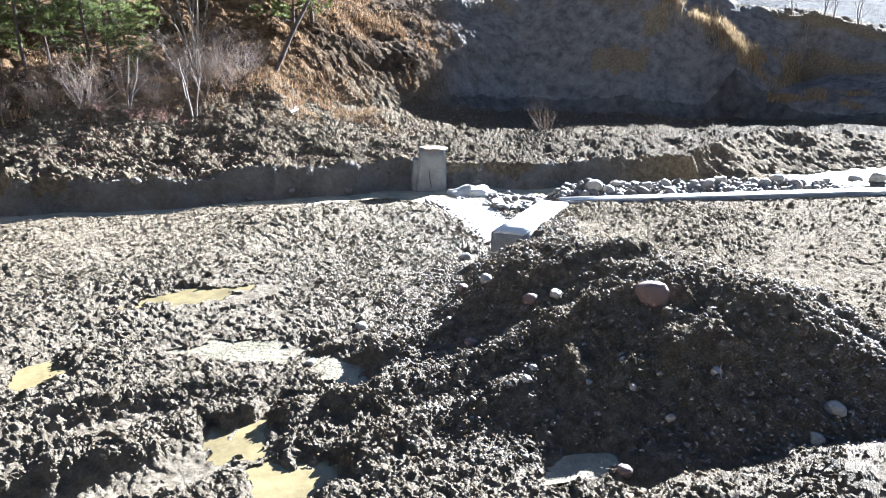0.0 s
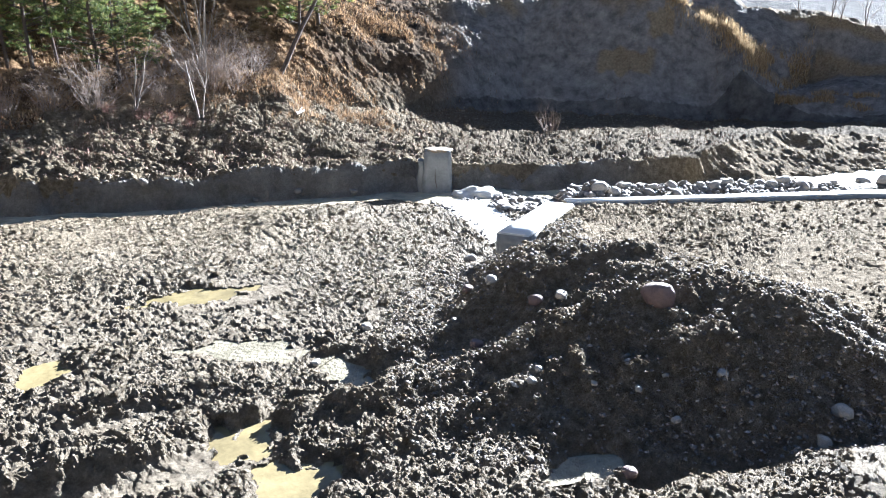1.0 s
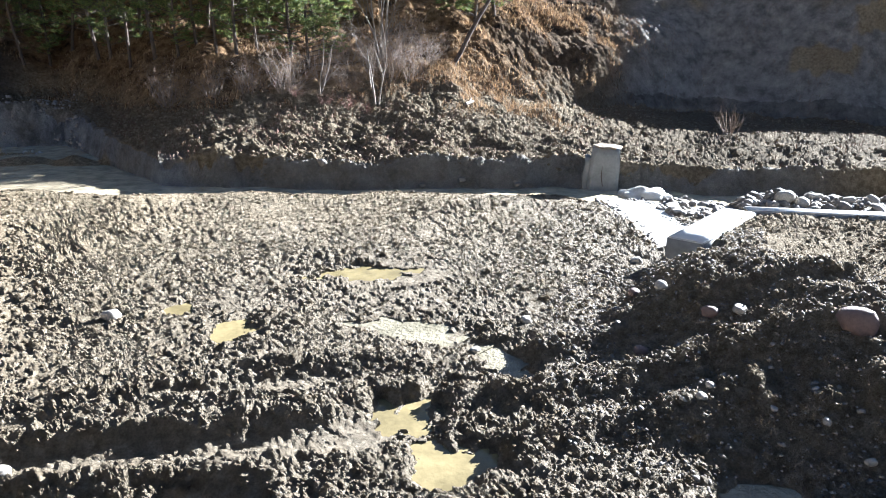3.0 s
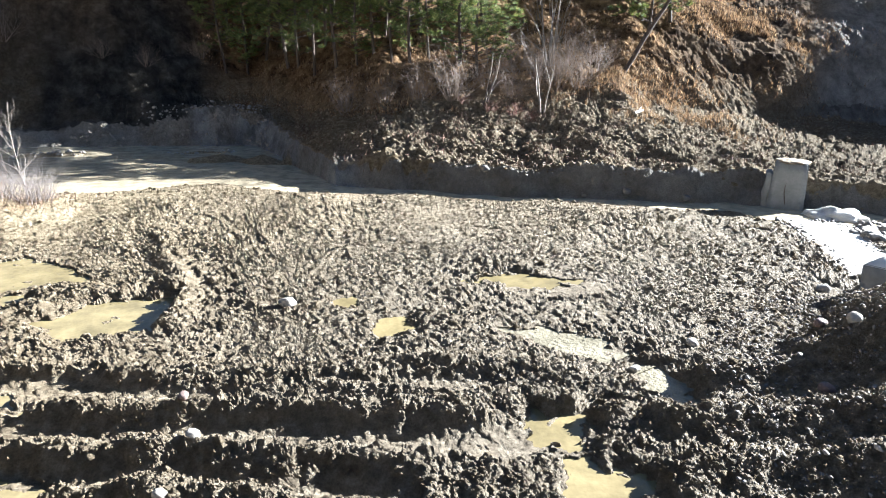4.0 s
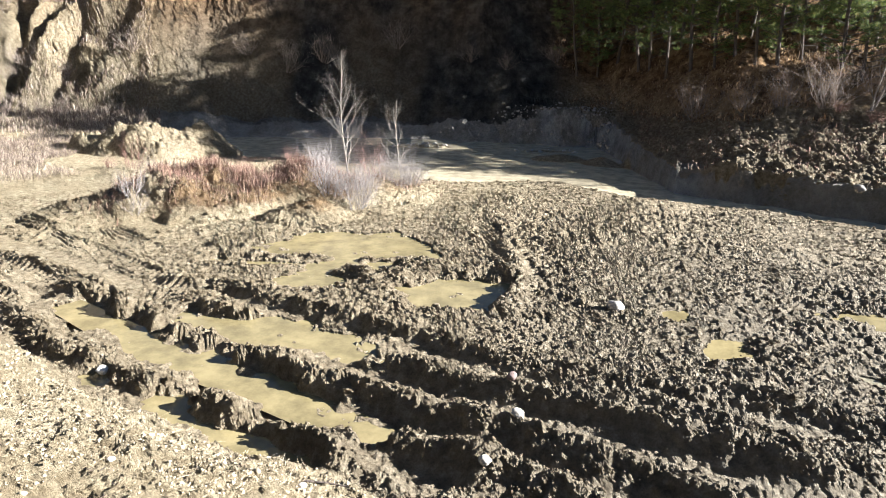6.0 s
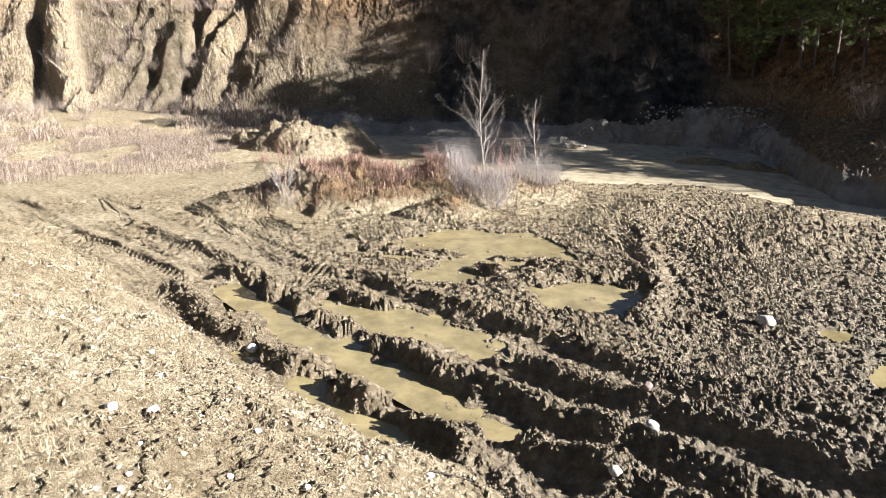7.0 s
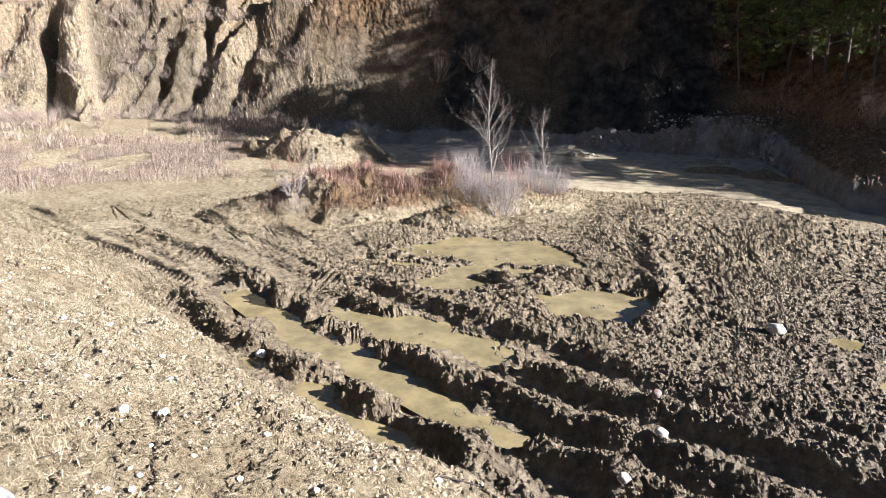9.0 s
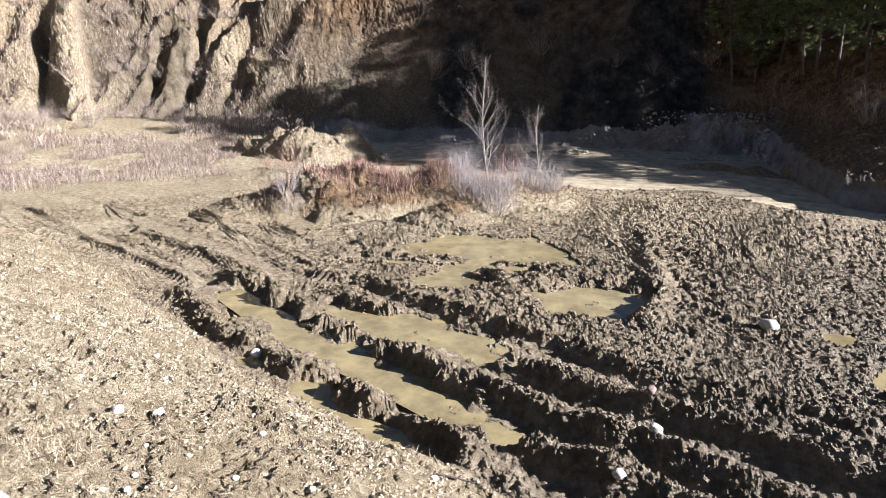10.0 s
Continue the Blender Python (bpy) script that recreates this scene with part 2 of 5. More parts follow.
# Heaps: x, y, radius along x, radius along y, turn in degrees, height.
HEAPS = [(-19.1, 16.5, 1.9, 1.0, 8, 1.15), (-18.1, 16.9, 1.4, 1.1, 40, 1.2), (-17.2, 17.7, 2.3, 1.1, 62, 0.95), (-5.4, 22.4, 1.2, 0.8, 10, 0.55), (-4.0, 22.0, 1.1, 0.7, -20, 0.5), (-1.9, 22.0, 1.5, 0.8, 10, 0.75),
         (-10.9, 11.6, 2.2, 1.5, 40, 1.0), (-9.6, 12.7, 2.2, 1.2, 40, 0.85), (-8.2, 13.9, 1.9, 1.0, 44, 0.5), (-8.15, 11.55, 0.9, 0.6, 35, 0.42), (-12.4, 10.4, 1.5, 1.2, 40, 0.4), (-11.0, 23.6, 3.0, 0.5, 15, 0.35), (-6.5, 24.2, 2.2, 0.5, 5, 0.3)]


def ring(table, az):
    t = np.array(sorted(table), float)
    return [np.interp(az, t[:, 0], t[:, k]) for k in range(1, t.shape[1])]


def table_y(table, x):
    t = np.array(table, float)
    return np.interp(x, t[:, 0], t[:, 1])


def land(x, y):
    """The land without its clods: heights, and how far a place belongs to each kind of surface."""
    rx, ry = x - STAND[0], y - STAND[1]
    r = np.hypot(rx, ry)
    az = np.degrees(np.arctan2(-rx, ry))
    wob = az + 1.2 * soft_noise(x / 2.3, y / 2.3, 31) * 20 / (20 + r) * smooth(12, 16, r)
    # the valley's far side, break line by break line
    lines = [ring(t, wob) for t in (BANK_FOOT, FACE_TOP, SLUMP_TOP, SLOPE_MID, SLOPE_HIGH, RIDGE, FAR_HILL)]
    foot = lines[0][0]
    carve = smooth(31, 34, r) * (-0.9 * np.exp(-(((wob - 66.0 + 0.5 * (r - 36)) / 0.45) ** 2)) + 1.3 * np.exp(-(((wob - 63.6) / 0.9) ** 4)) - 0.5 * np.exp(-(((wob - 58.3 + 0.9 * (r - 36)) / 0.6) ** 2)) - 0.5 * np.exp(-(((wob - 55.6 + 1.1 * (r - 36)) / 0.4) ** 2)) - 0.5 * np.exp(-(((wob - 54.2 + 1.1 * (r - 36)) / 0.35) ** 2)) - 0.45 * np.exp(-(((wob - 51.2 + 1.0 * (r - 36)) / 0.5) ** 2)))
    true_r, r = r, r + carve + smooth(14.5, 16, r) * smooth(34, 26, r) * (0.22 * fractal(x, y, 1.0, 4, 34, 0.6) + 0.12)
    z = np.zeros_like(r)
    (r0, z0), rest = lines[0], lines[1:]
    z = np.where(r > r0, z0, z)
    for r1, z1 in rest:
        z = np.where(r > r0, z0 + (z1 - z0) * np.clip((r - r0) / np.maximum(r1 - r0, 0.05), 0, 1), z)
        r0, z0 = r1, z1
    beyond = r > foot
    r = true_r
    # the river's bed
    edge = ring(RIVER_EDGE, wob)[0] - 0.55 * smooth(14, 8, az) * smooth(-36, -31, az) + 0.25 * soft_noise(x / 0.9, y / 0.9, 77)
    bed = smooth(0.0, 0.7, r - edge) * (az > -80) * (az < 46.5)
    z = np.where(beyond, z, -0.62 * bed)
    river = np.where(beyond, 0, bed)
    z = np.where(beyond, z, z + smooth(0.64, 1.0, r / foot) * np.maximum(lines[0][1], 0) * smooth(44, 48, az))
    # a bar of stones behind the wall
    d, _ = line_distance(x, y, [(11.6, 11.6), (14.0, 10.3), (17.0, 8.9), (21.0, 6.8)])
    bar = 0.16 - 0.5 * np.minimum(d, 2.0) ** 2 + 0.07 * soft_noise(x / 0.5, y / 0.5, 37)
    z = np.where(bar > z, bar, z)
    river = np.where(bar > WATER, 0, river)
    # the flat: a slow swell
    flat = (~beyond) * (1 - bed)
    z = z + flat * 0.045 * fractal(x, y, 3.0, 3, 3)
    # the plateau and its scarp
    fx, cx = table_y(SCARP_FOOT, y), table_y(SCARP_CREST, y)
    wy = np.where(x < 9.25, 9.75 - (9.25 - x) * 0.6, table_y(WALL_LINE, x))
    u = (x - fx) / np.maximum(cx - fx, 0.3)
    top = 0.46 + 0.44 * smooth(9.0, 6.4, y) * smooth(2.0, 3.8, y) * smooth(2.2, 0.0, x - cx)
    rise = np.clip(u, 0, 1) ** 1.15
    top = top * (1 - 0.55 * np.exp(-((x - 6.6) ** 2 + (y - 8.1) ** 2) / 0.7))
    even = smooth(3.7, 2.6, y)
    plateau = top * (smooth(0, 1, rise) * (1 - even) + np.clip(u, 0, 1) * even) * (x > 2) * (y < wy)
    z = np.where(plateau > 0, np.maximum(plateau + z * (1 - smooth(0, 0.3, plateau)), z), z)
    plat = smooth(0.02, 0.3, plateau)
    river = np.where(plateau > 0.02, 0, river)
    # heaps
    heap = np.zeros_like(z)
    for hx, hy, ax, ay, turn, high in HEAPS:
        c, s = math.cos(radians(turn)), math.sin(radians(turn))
        a, b = ((x - hx) * c + (y - hy) * s) / ax, (-(x - hx) * s + (y - hy) * c) / ay
        d = np.hypot(a, b) + 0.18 * soft_noise(x / 0.6, y / 0.6, 5)
        hh = high * np.clip(1.12 - d, 0, 1) ** 0.7 * (0.9 + 0.16 * fractal(x, y, 0.9, 3, 7))
        heap = np.maximum(heap, hh)
    z = np.maximum(z, np.where(heap > 0.01, np.minimum(z, 0) * 0.5 + heap, z))
    # the near bank
    deep = (table_y(BANK_EDGE, x) - y) + 0.16 * fractal(x, y, 0.9, 3, 61)
    bank = np.where(deep > 0, 1.95 * (1 - np.exp(-np.maximum(deep, 0) / 2.3)), 0) * smooth(40, 20, r)
    bank = np.where(x > 3.0, bank * (0.85 + 0.15 * smooth(6, 3, x)), bank)
    z = np.where(deep > 0, np.maximum(z, bank), z)
    near = smooth(0.0, 0.5, deep) * smooth(4.2, 2.4, x)
    return dict(z=z, r=r, az=az, river=river, beyond=beyond, plat=plat, heap=heap, near=near, lines=lines, flat=flat)


def ridge_field(sx, sy):
    """Height of the wheel ridges."""
    ridge = np.zeros_like(sx)
    for k, (high, half, line) in enumerate(RIDGES):
        d, along = line_distance(sx, sy, line)
        h = high * smooth(0.0, 0.06, along + 0.01) * smooth(1.0, 0.93, along - 0.005)
        h = h * (0.7 + 0.15 * soft_noise(sx / 0.5, sy / 0.5, 40 + k) + 0.12 * soft_noise(sx / 0.14, sy / 0.14, 60 + k))
        ridge = np.maximum(ridge, 0.58 * h * smooth(1.5, 0.0, d / half))
    return ridge


def detail(x, y, base):
    """Adds ridges, ruts, pools and clods. Returns heights and the masks for the soil."""
    z, r, az = base["z"].copy(), base["r"], base["az"]
    near, river, beyond = base["near"], base["river"], base["beyond"]
    mud = np.clip(1 - near, 0, 1)
    close = (r < 30) & ~beyond
    calm = np.zeros_like(z)
    wx = x + 0.05 * fractal(x, y, 0.35, 3, 91)
    wy = y + 0.05 * fractal(x, y, 0.35, 3, 92)
    ridge = np.zeros_like(z)
    sel = np.where(close & (r < 22))[0]
    sx, sy = wx[sel], wy[sel]
    for depth, half, line in RUTS:
        d, _ = line_distance(sx, sy, line)
        w = smooth(1.3, 0.65, d / half)
        z[sel] -= 0.5 * depth * w
        calm[sel] = np.maximum(calm[sel], 0.8 * w)
    ridge[sel] = ridge_field(sx, sy)
    calm = calm * (1 - smooth(0.025, 0.09, ridge))
    pool, rim = np.zeros_like(z), np.full_like(z, -9.0)
    for nth, (level, loop) in enumerate(POOLS):
        d = inside(sx, sy, loop) + 0.16 * fractal(sx, sy, 0.5, 4, 95, 0.65) - (0.0 if nth == 5 else 0.14 if nth in (9, 10, 11, 12) else 0.08)
        w = smooth(-0.32, 0.06, d)
        z[sel] = z[sel] * (1 - w) + (level - 0.035 + 0.05 * fractal(sx, sy, 0.3, 4, 97)) * w
        rim[sel] = np.where((d < -0.1) & (d > -0.6), level + 0.03, rim[sel])
        ridge[sel] *= 1 - smooth(-0.24, 0.06, d)
        calm[sel] = np.maximum(calm[sel], smooth(-0.16, 0.04, d))
        pool[sel] = np.maximum(pool[sel], smooth(-0.2, 0.02, d))
    d = inside(sx, sy, STREAM)
    w = smooth(-0.2, 0.2, d)
    z[sel] = z[sel] * (1 - w) + (-0.1) * w
    calm[sel] = np.maximum(calm[sel], w)
    for (ax, ay), (bx, by) in TREADS:
        long = math.hypot(bx - ax, by - ay)
        ex, ey = (bx - ax) / long, (by - ay) / long
        u, v = (x - ax) * ex + (y - ay) * ey, -(x - ax) * ey + (y - ay) * ex
        v = v + 0.05 * np.sin(u * 0.9)
        on = (u > 0) * (u < long) * smooth(0.27, 0.2, np.abs(v)) * (~beyond) * (1 - near) * (1 - pool)
        bars = smooth(-0.2, 0.5, np.sin((u + 0.5 * np.abs(v)) * 2 * np.pi / 0.16))
        z = z + on * (0.022 * bars - 0.04)
        calm = np.maximum(calm, 0.8 * on)
    # smoother driven ground at the left and on the plateau
    driven = smooth(-7.5, -10.5, x) * mud * (~beyond) * smooth(13.5, 11.0, y)
    sand = smooth(-3.0, -6.5, x) * smooth(12.0, 14.5, r) * (~beyond)
    plat = base["plat"]
    rough = (1 - river) * np.clip(1 - 0.95 * calm, 0, 1) * (1 - 0.55 * driven) * (1 - 0.4 * sand) * (1 - 0.55 * near)
    rough = np.maximum(rough, 0.8 * smooth(0.1, 0.4, base["heap"]))
    rough *= 1 - 0.7 * smooth(-1.2, 0.0, r - ring(RIVER_EDGE, az)[0] + 0.5) * (az < 28) * (az > -34) * (~beyond)
    rough *= 1 - 0.15 * smooth(0.75, 0.95, plat) * smooth(0.3, 1.0, x - table_y(SCARP_CREST, y))
    patch = 0.6 + 0.62 * fractal(x, y, 1.5, 4, 11)
    big = np.clip(1.7 * patch - 0.25, 0.12, 1.6)
    fade = 0.25 + 0.75 * smooth(13, 6, r)
    here = ~beyond & (near < 1)
    fine, finest = smooth(22, 11, r), smooth(10.5, 6, r)
    clod = 0.034 * lumps(wx, wy, 0.38, 1, here) * big + (0.019 + 0.013 * smooth(7, 12, r)) * lumps(wx, wy, 0.15, 2, here) * np.clip(big + 0.05, 0.2, 1.3)
    clod = clod + fine * 0.030 * lumps(wx, wy, 0.075, 3, here & (r < 22)) * np.clip(big + 0.3, 0.45, 1.15) + finest * 0.018 * lumps(wx, wy, 0.036, 5, here & (r < 10.5))
    clod = clod + (0.4 + 0.6 * fine) * 0.017 * fractal(x, y, 0.11, 3, 15, 0.7) + 0.005 * fade * (rand2(np.floor(x * 900), np.floor(y * 900), 19) - 0.5) - 0.036
    clod = clod + smooth(0.2, 0.8, plat) * smooth(9.5, 7.5, r) * (0.05 * lumps(wx, wy, 0.24, 36, here & (plat > 0.2)) + 0.022 * lumps(wx, wy, 0.1, 37, here & (plat > 0.2)) + 0.05 * fractal(x, y, 0.5, 3, 39))
    clod = clod + smooth(0.1, 0.5, base["heap"]) * (0.16 * fractal(x, y, 0.7, 4, 29, 0.6) + 0.08 * lumps(wx, wy, 0.3, 30, base["heap"] > 0.1))
    bigger = 0.09 * lumps(wx, wy, 0.9, 6, r > 10) * smooth(10, 16, r)
    face = smooth(0.0, 0.5, base["z"] + 0.2) * beyond
    slump = beyond * (r < base["lines"][2][0] + 0.5)
    litter = beyond * np.clip((r - base["lines"][2][0]) / 2.0, 0, 1)
    gully = smooth(45, 49, az) * (0.55 * fractal(x, y, 1.4, 5, 26, 0.55) + 0.4 * lumps(x, y, 0.8, 27, (az > 45) & beyond)) * (r < 75) + smooth(45, 49, az) * 0.95 * np.abs(soft_noise((az + 2.0 * (r - 33)) / 2.6 + 0.9 * soft_noise(r / 2.0, az / 3.0, 24), r / 9.0, 23)) * (r < 75)
    z = z + ridge * (1.2 + 0.16 * lumps(wx, wy, 0.11, 16, ridge > 0.005)) + smooth(0.02, 0.08, ridge) * (0.02 * fine * lumps(wx, wy, 0.06, 17, ridge > 0.02) + 0.012 * finest * lumps(x, y, 0.03, 118, (ridge > 0.02) & (r < 10.5)))
    z = z + np.where(beyond, slump * (1 - 0.15 * smooth(-34, -42, az)) * (0.08 * lumps(wx, wy, 0.42, 18, beyond & (r < 90)) + 0.075 * lumps(wx, wy, 0.2, 28, beyond & (r < 90)) + 0.045 * lumps(x, y, 0.11, 38, beyond & (r < 90)) + bigger * 0.9 + 0.12 * fractal(x, y, 1.1, 4, 33)) * np.maximum(smooth(0.15, 0.6, base["z"]), smooth(-53, -56, az)) + slump * 0.02 * clod + litter * smooth(3, 0, r - base["lines"][5][0]) * (0.3 * fractal(x, y, 2.4, 5, 21) + 0.09 * lumps(wx, wy, 0.34, 8, beyond & (r < 90)) + 0.06 * lumps(x, y, 0.17, 9, beyond & (r < 90))) - gully * np.maximum(litter, 0.6 * slump),
                     rough * (clod + 0.5 * bigger * (1 - driven)) + 0.02 * fade * lumps(x, y, 0.07, 4, ~beyond) * (1 - river) * (1 - pool))
    z = z + near * (0.05 * fractal(x, y, 0.6, 4, 71) + 0.012 * fractal(x, y, 0.05, 2, 75, 0.7) + 0.02 * lumps(x, y, 0.05, 73, near > 0) * smooth(-0.6, 0.2, fractal(x, y, 0.8, 2, 72)) + 0.03 * lumps(wx, wy, 0.16, 74, near > 0) * smooth(0.0, 0.5, fractal(x, y, 0.6, 2, 76)))
    z = np.where(pool > 0.6, z, np.maximum(z, rim + 0.01 * soft_noise(x / 0.05, y / 0.05, 98)))
    return z, dict(ridge=ridge, calm=calm, driven=driven, sand=sand, near=near, litter=litter, slump=slump, pool=pool, river=river, plat=plat)


# ---- materials ----


def material(name):
    m = bpy.data.materials.new(name)
    m.use_nodes = True
    nt = m.node_tree
    return m, nt, nt.nodes["Principled BSDF"]


def node(nt, kind, links=None, **values):
    n = nt.nodes.new(kind)
    for k, v in values.items():
        setattr(n, k, v)
    for k, v in (links or {}).items():
        if isinstance(v, bpy.types.NodeSocket):
            nt.links.new(v, n.inputs[k])
        else:
            n.inputs[k].default_value = v
    return n


def noise_at(nt, scale, detail=6.0, rough=0.6, kind="Object"):
    co = node(nt, "ShaderNodeTexCoord")
    return node(nt, "ShaderNodeTexNoise", {"Vector": co.outputs[kind], "Scale": scale, "Detail": detail, "Roughness": rough})


def mixed(nt, fac, a, b, blend="MIX"):
    n = node(nt, "ShaderNodeMix", data_type="RGBA", blend_type=blend)
    for sock, v in ((n.inputs[0], fac), (n.inputs[6], a), (n.inputs[7], b)):
        if isinstance(v, bpy.types.NodeSocket):
            nt.links.new(v, sock)
        elif isinstance(v, (int, float)):
            sock.default_value = v
        else:
            sock.default_value = (*v, 1)
    return n.outputs[2]


def ramp(nt, fac, stops):
    n = node(nt, "ShaderNodeValToRGB", {"Fac": fac})
    el = n.color_ramp.elements
    while len(el) < len(stops):
        el.new(0.5)
    for e, (p, c) in zip(el, stops):
        e.position, e.color = p, (*c, 1) if not isinstance(c, (int, float)) else (c, c, c, 1)
    return n.outputs["Color"]


def bump(nt, bsdf, height, strength, distance):
    b = node(nt, "ShaderNodeBump", {"Height": height, "Strength": strength, "Distance": distance})
    nt.links.new(b.outputs["Normal"], bsdf.inputs["Normal"])


def plain(name, dark, light, scale, roughness=0.8, relief=0.3, depth=0.02, metal=0.0):
    m, nt, b = material(name)
    n = noise_at(nt, scale)
    n2 = noise_at(nt, scale * 6)
    c = ramp(nt, n.outputs["Fac"], [(0.3, dark), (0.7, light)])
    c = mixed(nt, 0.35, c, ramp(nt, n2.outputs["Fac"], [(0.3, dark), (0.75, light)]))
    nt.links.new(c, b.inputs["Base Color"])
    b.inputs["Roughness"].default_value, b.inputs["Metallic"].default_value = roughness, metal
    bump(nt, b, n2.outputs["Fac"], relief, depth)
    return m


def ground_material():
    m, nt, b = material("earth")
    big, mid, fine, broad = noise_at(nt, 0.6, 5), noise_at(nt, 9, 7, 0.65), noise_at(nt, 45, 5, 0.7), noise_at(nt, 1.7, 9, 0.72)

    def mask(name):
        return node(nt, "ShaderNodeAttribute", attribute_name=name).outputs["Fac"]

    mud = ramp(nt, mid.outputs["Fac"], [(0.34, (0.17, 0.146, 0.112)), (0.5, (0.27, 0.236, 0.186)), (0.64, (0.40, 0.356, 0.288))])
    mud = mixed(nt, ramp(nt, big.outputs["Fac"], [(0.4, 0.0), (0.65, 0.5)]), mud, (0.28, 0.238, 0.18))
    warm = ramp(nt, mid.outputs["Fac"], [(0.34, (0.21, 0.165, 0.108)), (0.5, (0.34, 0.275, 0.182)), (0.62, (0.48, 0.40, 0.28))])
    mud = mixed(nt, mask("warm"), mud, warm)
    dry = ramp(nt, mid.outputs["Fac"], [(0.34, (0.27, 0.215, 0.138)), (0.5, (0.47, 0.395, 0.265)), (0.66, (0.64, 0.555, 0.40))])
    litter = ramp(nt, broad.outputs["Fac"], [(0.36, (0.06, 0.043, 0.027)), (0.5, (0.24, 0.155, 0.085)), (0.66, (0.46, 0.32, 0.18))])
    pale = ramp(nt, broad.outputs["Fac"], [(0.36, (0.065, 0.054, 0.036)), (0.52, (0.16, 0.134, 0.094)), (0.68, (0.30, 0.26, 0.185))])
    # Grey clay, painted paler and bluer to imitate glare veil over the hollow.
    veiled_clay = ramp(nt, broad.outputs["Fac"], [(0.36, (0.20, 0.206, 0.215)), (0.5, (0.36, 0.37, 0.385)), (0.66, (0.52, 0.525, 0.53))])
    dry = mixed(nt, ramp(nt, big.outputs["Fac"], [(0.42, 0.75), (0.62, 0.0)]), dry, ramp(nt, mid.outputs["Fac"], [(0.3, (0.25, 0.195, 0.12)), (0.7, (0.48, 0.395, 0.26))]))
    c = mixed(nt, mask("dry"), mud, dry)
    c = mixed(nt, mask("veiled_clay"), c, veiled_clay)
    c = mixed(nt, mask("litter"), c, litter)
    c = mixed(nt, mask("pale"), c, pale)
    # Near-black tone: painted shade in gully and far hill, dark earth on the slump.
    c = mixed(nt, mask("shade_soil"), c, ramp(nt, broad.outputs["Fac"], [(0.36, (0.03, 0.031, 0.032)), (0.5, (0.065, 0.064, 0.062)), (0.66, (0.14, 0.135, 0.125))]))
    # Darkens the grain's hollows, painted stand-in for small shadows between crumbs.
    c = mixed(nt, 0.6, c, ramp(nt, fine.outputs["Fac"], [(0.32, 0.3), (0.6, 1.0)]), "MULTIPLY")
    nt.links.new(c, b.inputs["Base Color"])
    wet = node(nt, "ShaderNodeMath", {0: mask("wet"), 1: mid.outputs["Fac"]}, operation="MULTIPLY")
    rough = node(nt, "ShaderNodeMapRange", {"Value": wet.outputs[0], "From Min": 0.05, "From Max": 0.6, "To Min": 0.92, "To Max": 0.72})
    nt.links.new(rough.outputs[0], b.inputs["Roughness"])
    gloss = node(nt, "ShaderNodeMapRange", {"Value": mask("wet"), "From Min": 0.1, "From Max": 0.9, "To Min": 0.01, "To Max": 0.1})
    nt.links.new(gloss.outputs[0], b.inputs["Specular IOR Level"])
    co = node(nt, "ShaderNodeTexCoord")
    warp = node(nt, "ShaderNodeVectorMath", {0: co.outputs["Object"], 1: mid.outputs["Color"]}, operation="ADD")
    crumbs = node(nt, "ShaderNodeTexVoronoi", {"Vector": warp.outputs[0], "Scale": 24.0})
    grit = node(nt, "ShaderNodeTexVoronoi", {"Vector": warp.outputs[0], "Scale": 70.0})
    h = node(nt, "ShaderNodeMath", {0: crumbs.outputs["Distance"], 1: -1.0}, operation="MULTIPLY")
    h = node(nt, "ShaderNodeMath", {0: grit.outputs["Distance"], 1: -0.4, 2: h.outputs[0]}, operation="MULTIPLY_ADD")
    h = node(nt, "ShaderNodeMath", {0: fine.outputs["Fac"], 1: 0.8, 2: h.outputs[0]}, operation="MULTIPLY_ADD")
    bump(nt, b, h.outputs[0], 1.0, 0.04)
    return m


def water_material(name, deep, rough, ripple, scale):
    m, nt, b = material(name)
    n = noise_at(nt, scale, 3)
    c = mixed(nt, ramp(nt, noise_at(nt, 2.6, 6, 0.65).outputs["Fac"], [(0.36, 0.0), (0.64, 1.0)]), tuple(v * 0.75 for v in deep), tuple(v * 1.3 for v in deep))
    nt.links.new(c, b.inputs["Base Color"])
    b.inputs["Roughness"].default_value, b.inputs["IOR"].default_value = rough, 1.33
    bump(nt, b, n.outputs["Fac"], ripple, 0.03)
    return m


MUD = ground_material()
PUDDLE = water_material("muddy_water", (0.175, 0.143, 0.073), 0.12, 0.16, 9)
RIVER = water_material("river_water", (0.40, 0.345, 0.24), 0.2, 0.6, 2.6)
# Paler puddle water: reflected sky and sun glare painted into the colour.
GLARE_WATER = water_material("glare_pale_water", (0.20, 0.18, 0.13), 0.2, 1.0, 15)
# White for the foam mound, and for sun glint painted on the stream.
GLINT_FOAM = water_material("glint_and_foam_water", (0.52, 0.51, 0.48), 0.3, 0.9, 9)
CONCRETE = plain("weathered_concrete", (0.12, 0.127, 0.13), (0.27, 0.275, 0.275), 3.0, 0.75, 0.3, 0.01)
STONE = plain("river_stone", (0.20, 0.18, 0.16), (0.42, 0.39, 0.34), 6.0, 0.7, 0.3, 0.01)

# ---- the ground, one sheet round the stand ----


